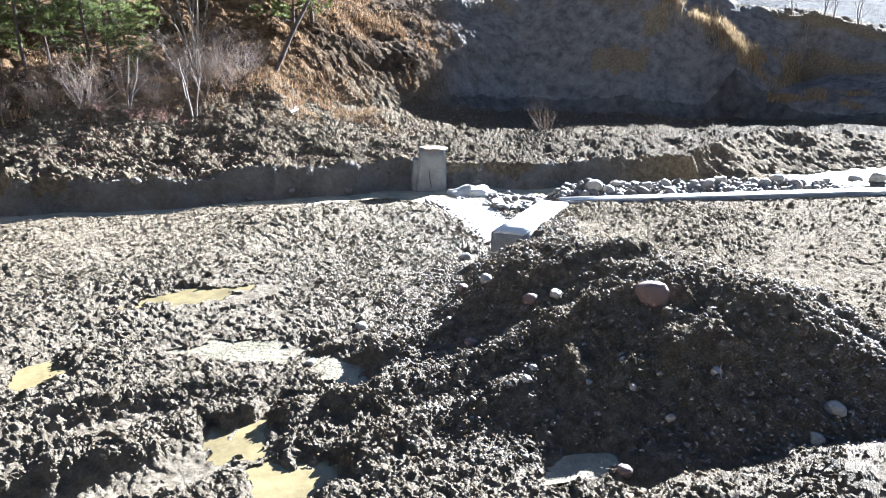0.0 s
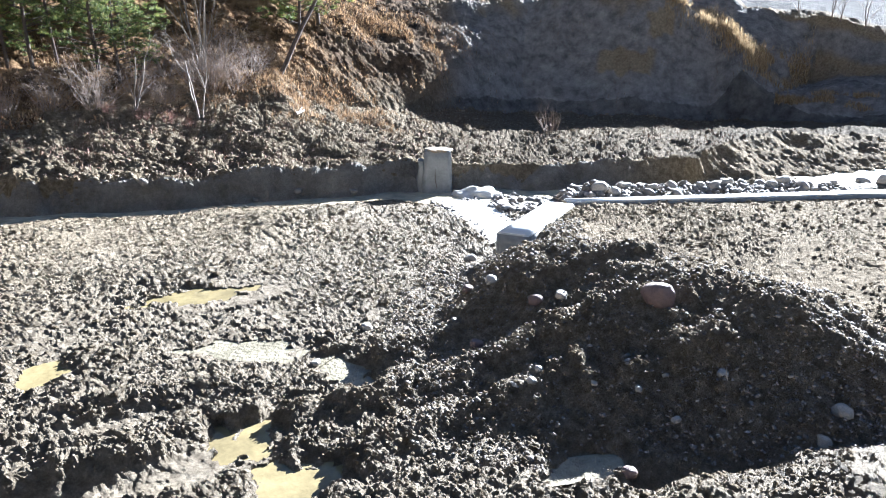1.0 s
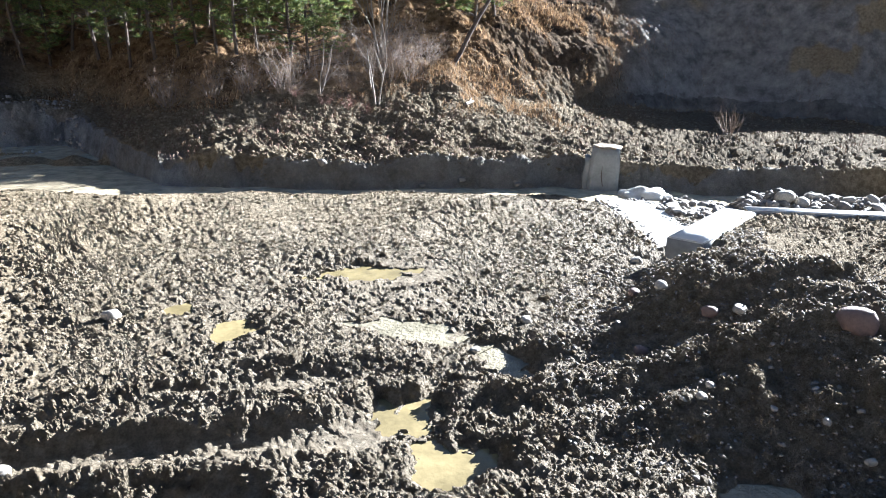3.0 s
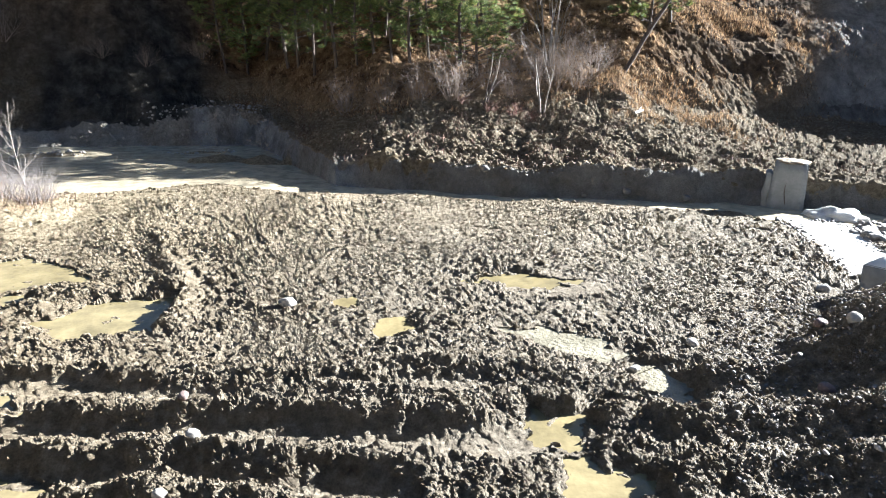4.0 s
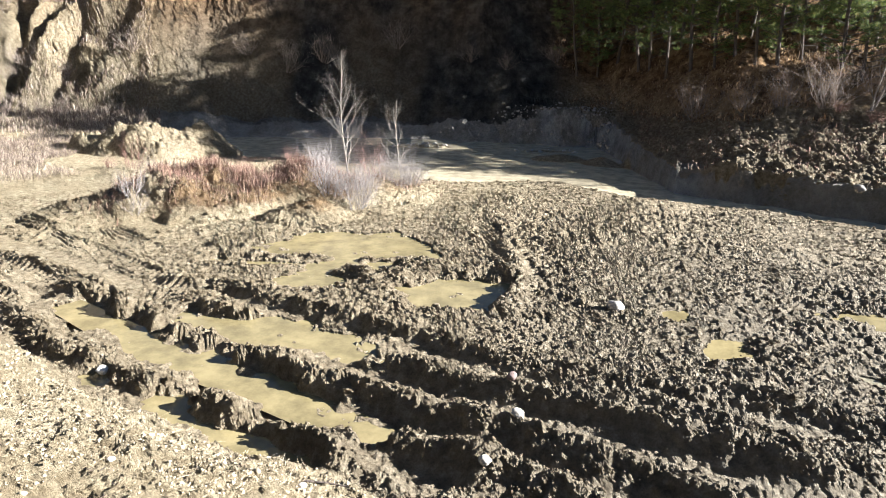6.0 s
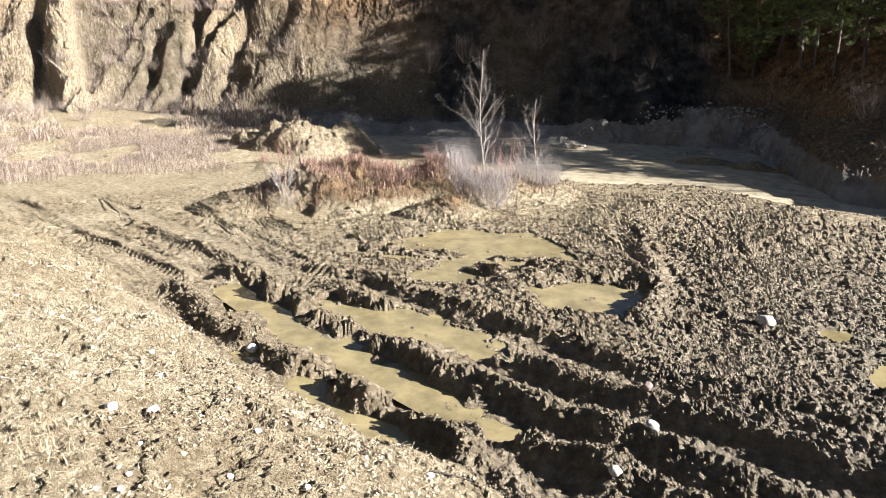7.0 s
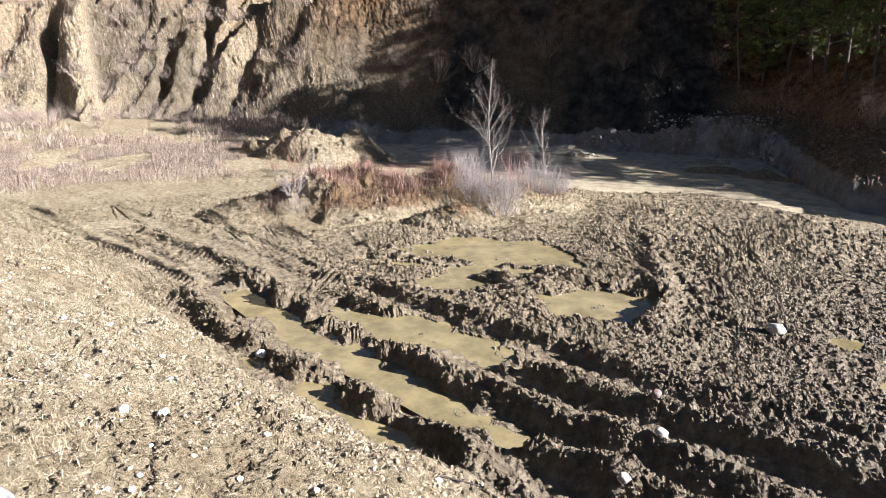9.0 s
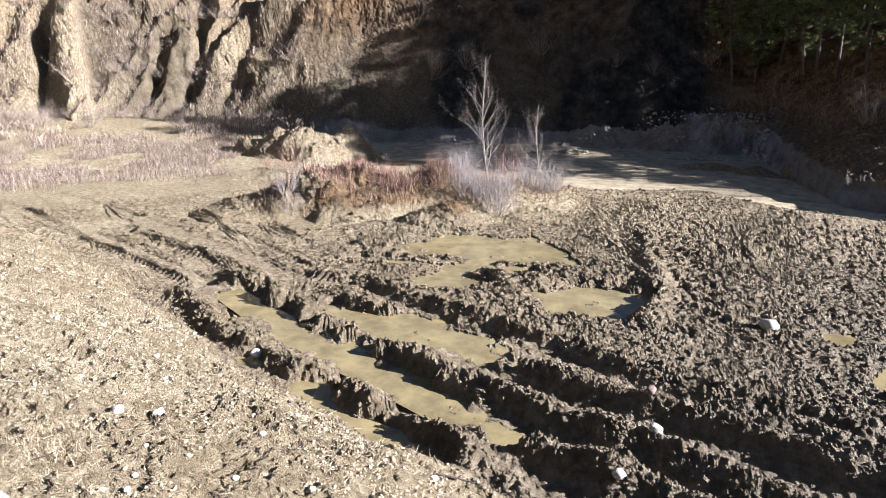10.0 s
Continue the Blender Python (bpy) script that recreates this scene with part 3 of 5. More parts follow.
def ground():
    fine = np.arange(74.0, -73.0, -0.12)
    rest = np.arange(-75.0, -284.0, -3.0)
    azs = np.radians(np.concatenate([fine, rest]))
    nc, nr = len(azs), 750
    probe = np.concatenate([[0.02, 0.8], np.geomspace(1.4, 420, 640)])
    few = np.concatenate([np.arange(0, nc, 4), [nc - 1]])
    pr, pa = np.meshgrid(probe, azs[few])
    px, py = STAND[0] - pr * np.sin(pa), STAND[1] + pr * np.cos(pa)
    pz = land(px.ravel(), py.ravel())["z"].reshape(pr.shape)
    flat = (pr > 3) & (pr < 15)
    pz[flat] += 1.6 * ridge_field(px[flat], py[flat])
    elev = np.arctan2(pz - 3.2, pr)
    step = np.hypot(np.diff(elev, axis=1), 0.10 * np.diff(np.log(pr), axis=1)) * np.where(pr[:, 1:] < 3.2, 0.35, 1.0) * np.where(pr[:, 1:] > 62, 0.25, 1.0)
    # the same row spacing for neighbours
    for _ in range(2):
        step = (np.vstack([step[:1], step[:-1]]) + step + np.vstack([step[1:], step[-1:]])) / 3
    run = np.concatenate([np.zeros((len(few), 1)), np.cumsum(step, axis=1)], axis=1)
    rows = np.linspace(0, 1, nr)
    coarse = np.stack([np.interp(rows * run[k, -1], run[k], probe) for k in range(len(few))])
    rr = np.stack([np.interp(np.arange(nc), few, coarse[:, k]) for k in range(nr)], 1)
    x = (STAND[0] - rr * np.sin(azs)[:, None]).ravel()
    y = (STAND[1] + rr * np.cos(azs)[:, None]).ravel()
    base = land(x, y)
    z, s = detail(x, y, base)
    ragged = np.clip(1 - s["calm"], 0, 1) * (1 - s["river"]) * np.where(base["beyond"], 1.6, 1.0) * (base["r"] < 60)
    x = x + 0.013 * ragged * fractal(x + 3 * z, y - 2 * z, 0.06, 2, 201)
    y = y + 0.013 * ragged * fractal(x - 2 * z, y + 3 * z, 0.06, 2, 202)
    me = bpy.data.meshes.new("ground")
    me.vertices.add(nc * nr)
    me.vertices.foreach_set("co", np.stack([x, y, z], 1).astype(np.float32).ravel())
    a = (np.arange(nc)[:, None] * nr + np.arange(nr - 1)[None, :])
    b = ((np.arange(nc) + 1) % nc)[:, None] * nr + np.arange(nr - 1)[None, :]
    quads = np.stack([a, a + 1, b + 1, b], -1).reshape(-1, 4)[:, ::-1]
    me.loops.add(quads.size)
    me.loops.foreach_set("vertex_index", quads.ravel().astype(np.int32))
    me.polygons.add(len(quads))
    me.polygons.foreach_set("loop_start", np.arange(0, quads.size, 4, dtype=np.int32))
    me.update(calc_edges=True)
    me.polygons.foreach_set("use_smooth", np.zeros(len(quads), bool))
    beyond, r, az = base["beyond"], base["r"], base["az"]
    left = smooth(44, 50, az)
    dry = np.clip(s["near"] + 0.55 * s["driven"] * (1 - s["calm"]) + 0.75 * s["sand"] + (0.7 - 0.4 * beyond) * left * (r > 18), 0, 1) * (1 - 0.6 * smooth(0.1, 0.4, base["heap"]))
    rockface = smooth(1, 3, az) * smooth(17, 14, az) * beyond * (r < base["lines"][1][0] + 0.6) * smooth(-0.7, 0.1, fractal(x, y, 1.5, 3, 56))
    cliff = left * beyond
    # Clay on the cut face; on the hollow its paleness stands for glare veil.
    veiled_clay = 0.6 * beyond * (r < base["lines"][1][0] - 0.1) * (1 - left) * smooth(-52, -46, az) + 0.9 * smooth(-32, -36, az) * (r > base["lines"][2][0]) * (r < 80) + (r > 90)
    top = smooth(-0.5, 0.8, r - base["lines"][4][0] + 0.8 * fractal(x, y, 1.2, 3, 58)) * (r < 90) * smooth(-28, -33, az)
    top = top * np.maximum(smooth(2.6, 1.4, (r - base["lines"][4][0]) * np.where(az < -56.5, 5.0, 1.0)), smooth(-0.3, -0.1, r - base["lines"][5][0]))
    veiled_clay = np.clip(veiled_clay * (1 - top) + 0.45 * rockface, 0, 1)
    pale = np.clip(0.8 * cliff * (r < 80) * smooth(-0.5, 0.4, fractal(x, y, 5, 3, 55)), 0, 1)
    litter = np.where(beyond & (r < 90), s["litter"] * (1 - 0.75 * left) * (1 - 0.8 * smooth(-31, -35, az)), 0)
    # The gully's shade, painted into the ground colour between these bearings.
    shade_soil = beyond * smooth(11, 15, az) * smooth(47, 42, az) * (r > base["lines"][1][0] - 0.3)
    shade_soil = shade_soil * np.clip(0.75 + 0.5 * fractal(x, y, 3.0, 3, 57), 0, 1)
    dry = np.clip(dry + 0.9 * np.exp(-(((az - 63.6) / 1.1) ** 4)) * beyond * (r < 60), 0, 1)
    pale = pale * (1 - 0.9 * np.exp(-(((az - 63.6) / 1.1) ** 4)))
    hummock = smooth(0.12, 0.35, base["heap"]) * (x > -13.5) * (x < -7) * (y > 9) * (y < 15.2)
    litter = np.clip(litter + 0.85 * hummock * smooth(-0.5, 0.3, fractal(x, y, 0.8, 3, 59)), 0, 1)
    rise = np.degrees(np.arctan2(z - 3.2, r)) + 0.5 * fractal(x, y, 0.7, 3, 53)
    turn = az + 0.4 * fractal(x, y, 0.9, 3, 54)
    crag = beyond * (r < 60) * np.maximum(smooth(2.3, 1.7, np.abs(turn + 48.2)) * smooth(1.2, 0.9, np.abs(rise + 0.1)), smooth(1.2, 0.8, np.abs(turn + 50.6)) * smooth(1.3, 1.0, np.abs(rise - 2.8)))
    dry = np.clip(dry + 0.8 * top + 0.85 * crag, 0, 1)
    veiled_clay = veiled_clay * (1 - 0.9 * crag)
    # Adds dark slump earth, and painted shade on hollow rim and far hill.
    shade_soil = np.clip(shade_soil * (1 - rockface) + (0.4 + 0.1 * smooth(-30, -38, az)) * s["slump"] * smooth(14, 9, az) * smooth(-0.1, 0.3, r - base["lines"][1][0]) + 0.55 * litter * smooth(-20, -26, az) * smooth(-40, -36, az) + 0.95 * smooth(0.3, 2, r - base["lines"][5][0]) * (az < -45) + 0.1 * beyond * (r < 70) * smooth(-54, -57, az), 0, 1)
    wet = np.clip(1.0 - 0.85 * beyond - 0.92 * smooth(0.5, 0.9, s["plat"]) * (1 - s["calm"]) - 0.8 * shade_soil - 0.85 * dry - litter - 0.6 * cliff, 0.05, 1)
    warm = np.clip(0.4 + 0.4 * beyond * s["slump"] + smooth(1.0, -7.0, x) * 0.85 + 0.35 * smooth(10, 14, r) * smooth(8, 3, x), 0, 1)
    for name, v in (("dry", dry), ("veiled_clay", np.clip(veiled_clay, 0, 1)), ("litter", litter), ("pale", pale), ("wet", wet), ("shade_soil", shade_soil), ("warm", warm)):
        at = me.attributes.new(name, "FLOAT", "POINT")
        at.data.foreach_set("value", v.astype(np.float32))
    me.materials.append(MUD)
    return tagged(new("ground", me), "churned grey brown mud flat between muddy river and hillsides", "ground", kind="structure")


GROUND = ground()


def height_at(x, y):
    """The height of the finished ground at arrays of places."""
    x, y = np.atleast_1d(np.asarray(x, float)), np.atleast_1d(np.asarray(y, float))
    return detail(x, y, land(x, y))[0]


# ---- mesh helpers ----


def mesh_from(name, bm, mat, smooth_shade=True):
    me = bpy.data.meshes.new(name)
    bm.to_mesh(me)
    bm.free()
    me.materials.append(mat)
    if smooth_shade:
        me.polygons.foreach_set("use_smooth", np.ones(len(me.polygons), bool))
    return me


def part(name, bm, mat, parent, label="", smooth_shade=True):
    ob = new(name, mesh_from(name, bm, mat, smooth_shade))
    ob.parent = parent
    return tagged(ob, label)


def sheet(name, loop, z, mat):
    """A level surface of water inside a loop."""
    bm = bmesh.new()
    bm.faces.new([bm.verts.new((x, y, z)) for x, y in loop])
    bmesh.ops.triangulate(bm, faces=bm.faces[:])
    return new(name, mesh_from(name, bm, mat, False))


# ---- water ----


def on_ring(az, r):
    return STAND[0] - r * math.sin(radians(az)), STAND[1] + r * math.cos(radians(az))


_far = [(a, r + 0.6) for a, r, _ in sorted(BANK_FOOT) if -76 < a < 48]
river_loop = [on_ring(-75, 17.0)] + [on_ring(a, r - 1.0) for a, r in RIVER_EDGE[1:]] + [on_ring(a, r) for a, r in reversed(_far)] + [on_ring(-75, 32)]
tagged(sheet("river", river_loop, WATER, RIVER), "shallow muddy river rippling along the cut bank", "river", kind="structure")
for nth, (level, loop) in enumerate(POOLS):
    cx, cy = np.mean(loop, axis=0)
    grown = [(cx + (x - cx) * k, cy + (y - cy) * k) for x, y in loop for k in [1 + 0.3 / math.hypot(x - cx, y - cy)]]
    # Three puddles take the paler water with painted glare.
    tagged(sheet("puddle", grown, level + 0.004 * (nth % 5), GLARE_WATER if nth in (9, 10, 13) else PUDDLE), "still olive brown puddle lying in the mud", "puddle", "puddles in the mud", "structure")
# The stream's white is painted sun glint.
tagged(sheet("stream", STREAM, -0.05, GLINT_FOAM), "thin sheet of water over gravel, its sun glint painted white", "stream", kind="structure")

# ---- more materials ----


def island_material(name, stops, rough=0.85, thin=0.0):
    """A colour for each loose blade or piece of a joined mesh."""
    m, nt, b = material(name)
    g = node(nt, "ShaderNodeNewGeometry")
    c = ramp(nt, g.outputs["Random Per Island"], stops)
    c = mixed(nt, 0.3, c, ramp(nt, noise_at(nt, 3.0).outputs["Fac"], [(0.3, 0.4), (0.7, 1.0)]), "MULTIPLY")
    nt.links.new(c, b.inputs["Base Color"])
    b.inputs["Roughness"].default_value = rough
    if thin:
        glow = node(nt, "ShaderNodeBsdfTranslucent", {"Color": c})
        both = node(nt, "ShaderNodeMixShader", {0: thin, 1: b.outputs[0], 2: glow.outputs[0]})
        nt.links.new(both.outputs[0], nt.nodes["Material Output"].inputs["Surface"])
    return m


BARK = plain("pine_bark", (0.03, 0.024, 0.02), (0.12, 0.09, 0.07), 9.0, 0.9, 0.7, 0.03)
PALE_BARK = plain("pale_bark", (0.13, 0.11, 0.095), (0.28, 0.245, 0.215), 10.0, 0.8, 0.4, 0.01)
TWIG = plain("grey_brown_twigs", (0.14, 0.105, 0.085), (0.32, 0.26, 0.215), 6.0, 0.85, 0.3, 0.01)
LILAC_TWIG = plain("pale_grey_twigs", (0.17, 0.145, 0.135), (0.34, 0.305, 0.29), 6.0, 0.8, 0.3, 0.01)
RED_TWIG = plain("reddish_twigs", (0.15, 0.07, 0.055), (0.33, 0.19, 0.15), 6.0, 0.8, 0.3, 0.01)
NEEDLES = island_material("pine_needles", [(0.0, (0.035, 0.06, 0.018)), (0.45, (0.10, 0.14, 0.04)), (0.8, (0.22, 0.245, 0.065)), (1.0, (0.32, 0.31, 0.10))], 0.6, 0.4)
BROWN_GRASS = island_material("brown_grass", [(0.0, (0.05, 0.034, 0.02)), (0.4, (0.18, 0.11, 0.06)), (0.75, (0.36, 0.23, 0.12)), (1.0, (0.50, 0.37, 0.22))], 0.85, 0.35)
GOLD_GRASS = island_material("golden_grass", [(0.0, (0.17, 0.115, 0.06)), (0.5, (0.36, 0.265, 0.15)), (1.0, (0.52, 0.41, 0.25))], 0.85, 0.4)
REED = island_material("pale_reeds", [(0.0, (0.08, 0.05, 0.042)), (0.4, (0.18, 0.13, 0.098)), (0.75, (0.30, 0.24, 0.185)), (1.0, (0.46, 0.39, 0.31))])
STRAW = island_material("old_straw", [(0.0, (0.12, 0.085, 0.05)), (0.4, (0.30, 0.24, 0.15)), (0.8, (0.44, 0.365, 0.245)), (1.0, (0.54, 0.465, 0.335))])
DEBRIS = island_material("dark_debris", [(0.0, (0.03, 0.024, 0.018)), (0.6, (0.09, 0.065, 0.045)), (1.0, (0.18, 0.13, 0.09))])
BRAMBLE = island_material("bramble_stems", [(0.0, (0.07, 0.036, 0.028)), (0.5, (0.23, 0.125, 0.09)), (1.0, (0.40, 0.29, 0.21))])
GRAVEL = island_material("gravel", [(0.0, (0.12, 0.105, 0.09)), (0.5, (0.20, 0.178, 0.155)), (0.95, (0.28, 0.25, 0.22)), (1.0, (0.45, 0.42, 0.38))], 0.75)
PALE_GRAVEL = island_material("pale_gravel", [(0.0, (0.18, 0.14, 0.09)), (0.5, (0.36, 0.30, 0.20)), (0.96, (0.48, 0.41, 0.30)), (1.0, (0.54, 0.48, 0.38))], 0.85)
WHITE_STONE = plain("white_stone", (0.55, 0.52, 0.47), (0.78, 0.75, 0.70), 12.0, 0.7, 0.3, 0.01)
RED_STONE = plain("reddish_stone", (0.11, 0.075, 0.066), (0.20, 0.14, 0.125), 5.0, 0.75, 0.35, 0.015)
# Wet concrete with the sun's glint painted in as near-white.
GLINT_CONCRETE = plain("glint_white_concrete", (0.60, 0.59, 0.57), (0.78, 0.77, 0.74), 2.5, 0.32, 0.15, 0.006)
DEAD_WOOD = plain("bleached_wood", (0.26, 0.23, 0.19), (0.46, 0.42, 0.36), 8.0, 0.8, 0.4, 0.01)
ROOT = plain("roots", (0.14, 0.10, 0.07), (0.34, 0.27, 0.20), 12.0, 0.85, 0.3, 0.01)

# ---- builders for whole arrays ----


def arrays_mesh(name, verts, tris, mat, smooth_shade=False):
    me = bpy.data.meshes.new(name)
    verts, tris = np.asarray(verts, np.float32).reshape(-1, 3), np.asarray(tris, np.int32).reshape(-1, 3)
    me.vertices.add(len(verts))
    me.vertices.foreach_set("co", verts.ravel())
    me.loops.add(tris.size)
    me.loops.foreach_set("vertex_index", tris.ravel())
    me.polygons.add(len(tris))
    me.polygons.foreach_set("loop_start", np.arange(0, tris.size, 3, dtype=np.int32))
    me.update(calc_edges=True)
    if smooth_shade:
        me.polygons.foreach_set("use_smooth", np.ones(len(tris), bool))
    me.materials.append(mat)
    return me


def ball(subdivisions):
    bm = bmesh.new()
    bmesh.ops.create_icosphere(bm, subdivisions=subdivisions, radius=1.0)
    bm.verts.ensure_lookup_table()
    v = np.array([p.co[:] for p in bm.verts])
    f = np.array([[p.index for p in q.verts] for q in bm.faces])
    bm.free()
    return v, f


def scatter_lumps(name, places, sizes, mat, rng, subdivisions=2, jag=0.28, flat=0.75, sink=0.25, label="", category=""):
    """Many loose lumps lying on the ground, joined into one mesh."""
    if subdivisions:
        v, f = ball(subdivisions)
    else:
        a = np.arange(5) * 2 * np.pi / 5
        v = np.concatenate([np.stack([np.cos(a), np.sin(a), 0.25 * np.array([1, -1, 1, -1, 0])], 1), [[0, 0, 0.95], [0, 0, -0.95]]])
        f = np.array([[k, (k + 1) % 5, 5] for k in range(5)] + [[(k + 1) % 5, k, 6] for k in range(5)])
    n = len(places)
    if subdivisions == 1:
        jag *= 0.8
    shape = v[None] * (1 + jag * rng.standard_normal((n, len(v), 1)).clip(-1.6, 1.6))
    shape *= (sizes[:, None] * np.stack([rng.uniform(0.8, 1.35, n), rng.uniform(0.7, 1.1, n), rng.uniform(0.5, 1.0, n) * flat / 0.75], 1))[:, None]
    a = rng.uniform(0, 2 * np.pi, n)
    c, s = np.cos(a)[:, None], np.sin(a)[:, None]
    x, y = shape[..., 0] * c - shape[..., 1] * s, shape[..., 0] * s + shape[..., 1] * c
    tilt = rng.uniform(-0.5, 0.5, n)[:, None]
    pts = np.stack([x, y, shape[..., 2] + y * tilt], -1) + places[:, None]
    pts[..., 2] += (sizes * (0.5 - sink))[:, None] * 0.6
    tris = f[None] + (np.arange(n) * len(v))[:, None, None]
    me = arrays_mesh(name, pts, tris, mat, subdivisions == 0)
    if mat == MUD:
        at = me.attributes.new("warm", "FLOAT", "POINT")
        at.data.foreach_set("value", np.clip(0.5 + 0.5 * smooth(1.0, -7.0, pts[..., 0]), 0, 1).astype(np.float32).ravel())
    return tagged(new(name, me), label, category, kind="stuff")


def blades(name, places, heights, width, mat, rng, lean=0.5, label="", category="", lying=False):
    """Thin bent blades standing on, or lying on, the given places, joined into one mesh."""
    n = len(places)
    a, b = rng.uniform(0, 2 * np.pi, n), rng.uniform(0, 2 * np.pi, n)
    out = np.stack([np.cos(a), np.sin(a), np.zeros(n)], 1)
    side = np.stack([np.cos(b), np.sin(b), np.zeros(n)], 1) * (width * rng.uniform(0.6, 1.4, n))[:, None]
    up = np.array([0, 0, 1.0])
    if lying:
        side = np.stack([-out[:, 1], out[:, 0], np.zeros(n)], 1) * width
        mid = places + out * heights[:, None] * 0.5 + side * rng.uniform(-3, 3, n)[:, None] + up * 0.010
        tip = places + out * heights[:, None] + up * rng.uniform(-0.01, 0.03, n)[:, None]
        foot = places + up * 0.012
        side[:, 2] += width * 0.6
    else:
        k = rng.uniform(0.1, lean, n)[:, None]
        foot = places - up * 0.03
        mid = places + (up * (1 - 0.25 * k) + out * k * 0.4) * heights[:, None] * 0.55
        tip = places + (up * np.maximum(1 - 0.45 * k, 0.15) + out * k) * heights[:, None]
    pts = np.stack([foot - side, foot + side, mid - side * 0.8, mid + side * 0.8, tip], 1)
    f = np.array([[0, 1, 3], [0, 3, 2], [2, 3, 4]])
    tris = f[None] + (np.arange(n) * 5)[:, None, None]
    return tagged(new(name, arrays_mesh(name, pts, tris, mat)), label, category, kind="stuff")


def polar(az, r):
    return STAND[0] - r * np.sin(np.radians(az)), STAND[1] + r * np.cos(np.radians(az))


def clumped(x, y, size, seed, level=0.0):
    return fractal(x, y, size, 3, seed) > level


# ---- tubes and branching plants ----


def tube_arrays(paths, sides=5):
    """Vertices and triangles of tapered tubes. Each path: a list of (place, radius)."""
    verts, tris, base = [], [], 0
    for path in paths:
        pts = np.array([p[0] for p in path], float)
        rad = np.array([p[1] for p in path], float)
        d = np.gradient(pts, axis=0)
        d /= np.linalg.norm(d, axis=1)[:, None] + 1e-9
        ref = np.array([0.31, 0.95, 0.05]) if abs(d[0, 2]) > 0.7 else np.array([0.0, 0.05, 1.0])
        u = np.cross(d, ref)
        u /= np.linalg.norm(u, axis=1)[:, None] + 1e-9
        w = np.cross(d, u)
        ang = np.linspace(0, 2 * np.pi, sides, endpoint=False)
        circle = pts[:, None] + rad[:, None, None] * (np.cos(ang)[None, :, None] * u[:, None] + np.sin(ang)[None, :, None] * w[:, None])
        verts.append(circle.reshape(-1, 3))
        n = len(pts)
        for i in range(n - 1):
            for k in range(sides):
                a, b = base + i * sides + k, base + i * sides + (k + 1) % sides
                tris += [(a, b, b + sides), (a, b + sides, a + sides)]
        base += n * sides
    return np.concatenate(verts), np.array(tris)


def grow(rng, start, way, length, radius, levels, spread, paths, fork=3, rise=0.15):
    """A branch and, at its sides and end, thinner ones."""
    p, w, path = np.array(start, float), np.array(way, float), []
    steps = 5
    for k in range(steps + 1):
        path.append((p.copy(), radius * (1 - 0.65 * k / steps)))
        w = w + rng.normal(0, 0.10, 3) + np.array([0, 0, rise * 0.3])
        w /= np.linalg.norm(w)
        p = p + w * length / steps
    paths[levels].append(path)
    if levels:
        for j in range(fork):
            at = path[min(steps, 1 + int((j + rng.uniform(0.2, 0.9)) * steps / fork))]
            side = rng.normal(0, 1, 3)
            side -= side @ w * w
            side /= np.linalg.norm(side) + 1e-9
            nw = w * (1 - 0.5 * spread) + side * spread + np.array([0, 0, rise])
            grow(rng, at[0], nw / np.linalg.norm(nw), length * rng.uniform(0.45, 0.7), at[1] * 0.65, levels - 1, spread, paths, fork, rise)


def shrub(name, label, category, group, seed, stems, height, radius, levels, spread, mat, fork=3, fan=0.5, twig_mat=None):
    rng = np.random.default_rng(seed)
    paths = {k: [] for k in range(levels + 1)}
    for s in range(stems):
        a = rng.uniform(0, 2 * np.pi)
        f = rng.uniform(0.1, 1.0) * fan
        w = np.array([math.cos(a) * f, math.sin(a) * f, 1.0])
        start = np.array([math.cos(a), math.sin(a), 0]) * 0.06 * stems**0.5 * rng.uniform(0.2, 1) - np.array([0, 0, 0.06])
        grow(rng, start, w / np.linalg.norm(w), height * rng.uniform(0.5, 0.75), radius * rng.uniform(0.7, 1.1), levels, spread, paths, fork)
    root = tagged(new(name), label, category, group)
    few = len(paths[levels]) < 7
    for line in ([[p] for p in paths[levels]] if few else [paths[levels]]):
        stem = new("stem", arrays_mesh("stem", *tube_arrays(line, 6), mat, True))
        stem.parent = root
        if not few:
            tagged(stem, kind="stuff")
    fine = [p for k in range(levels) for p in paths[k]]
    twigs = new("twigwork", arrays_mesh("twigwork", *tube_arrays(fine, 3), twig_mat or mat, True))
    twigs.parent = root
    tagged(twigs, kind="stuff")
    return root


def sapling(label, seed, height, radius, mat, branches, reach):
    """One slender stem to the top with rising side branches and twigs."""
    rng = np.random.default_rng(seed)
    root = tagged(new("sapling"), label, "sapling", "pale saplings")
    stem = [(np.array([0.05 * math.sin(1.7 * h + seed), 0.05 * math.cos(2.1 * h), h - 0.1]), radius * (1 - 0.85 * h / height) + 0.004) for h in np.linspace(0, height, 14)]
    ob = new("stem", arrays_mesh("stem", *tube_arrays([stem], 7), mat, True))
    ob.parent = root
    paths = {0: [], 1: [], 2: []}
    for k in range(branches):
        u = 0.16 + 0.8 * (k + rng.random()) / branches
        i = int(u * 13)
        a = rng.uniform(0, 2 * np.pi)
        w = np.array([math.cos(a), math.sin(a), 1.25])
        grow(rng, stem[i][0], w / np.linalg.norm(w), reach * (1.05 - 0.8 * u) * rng.uniform(0.6, 1.1), 0.009 * (1.2 - u), 2, 0.5, paths, 3, 0.12)
    ob = new("twigwork", arrays_mesh("twigwork", *tube_arrays(paths[0] + paths[1] + paths[2], 3), mat, True))
    ob.parent = root
    tagged(ob, kind="stuff")
    return root


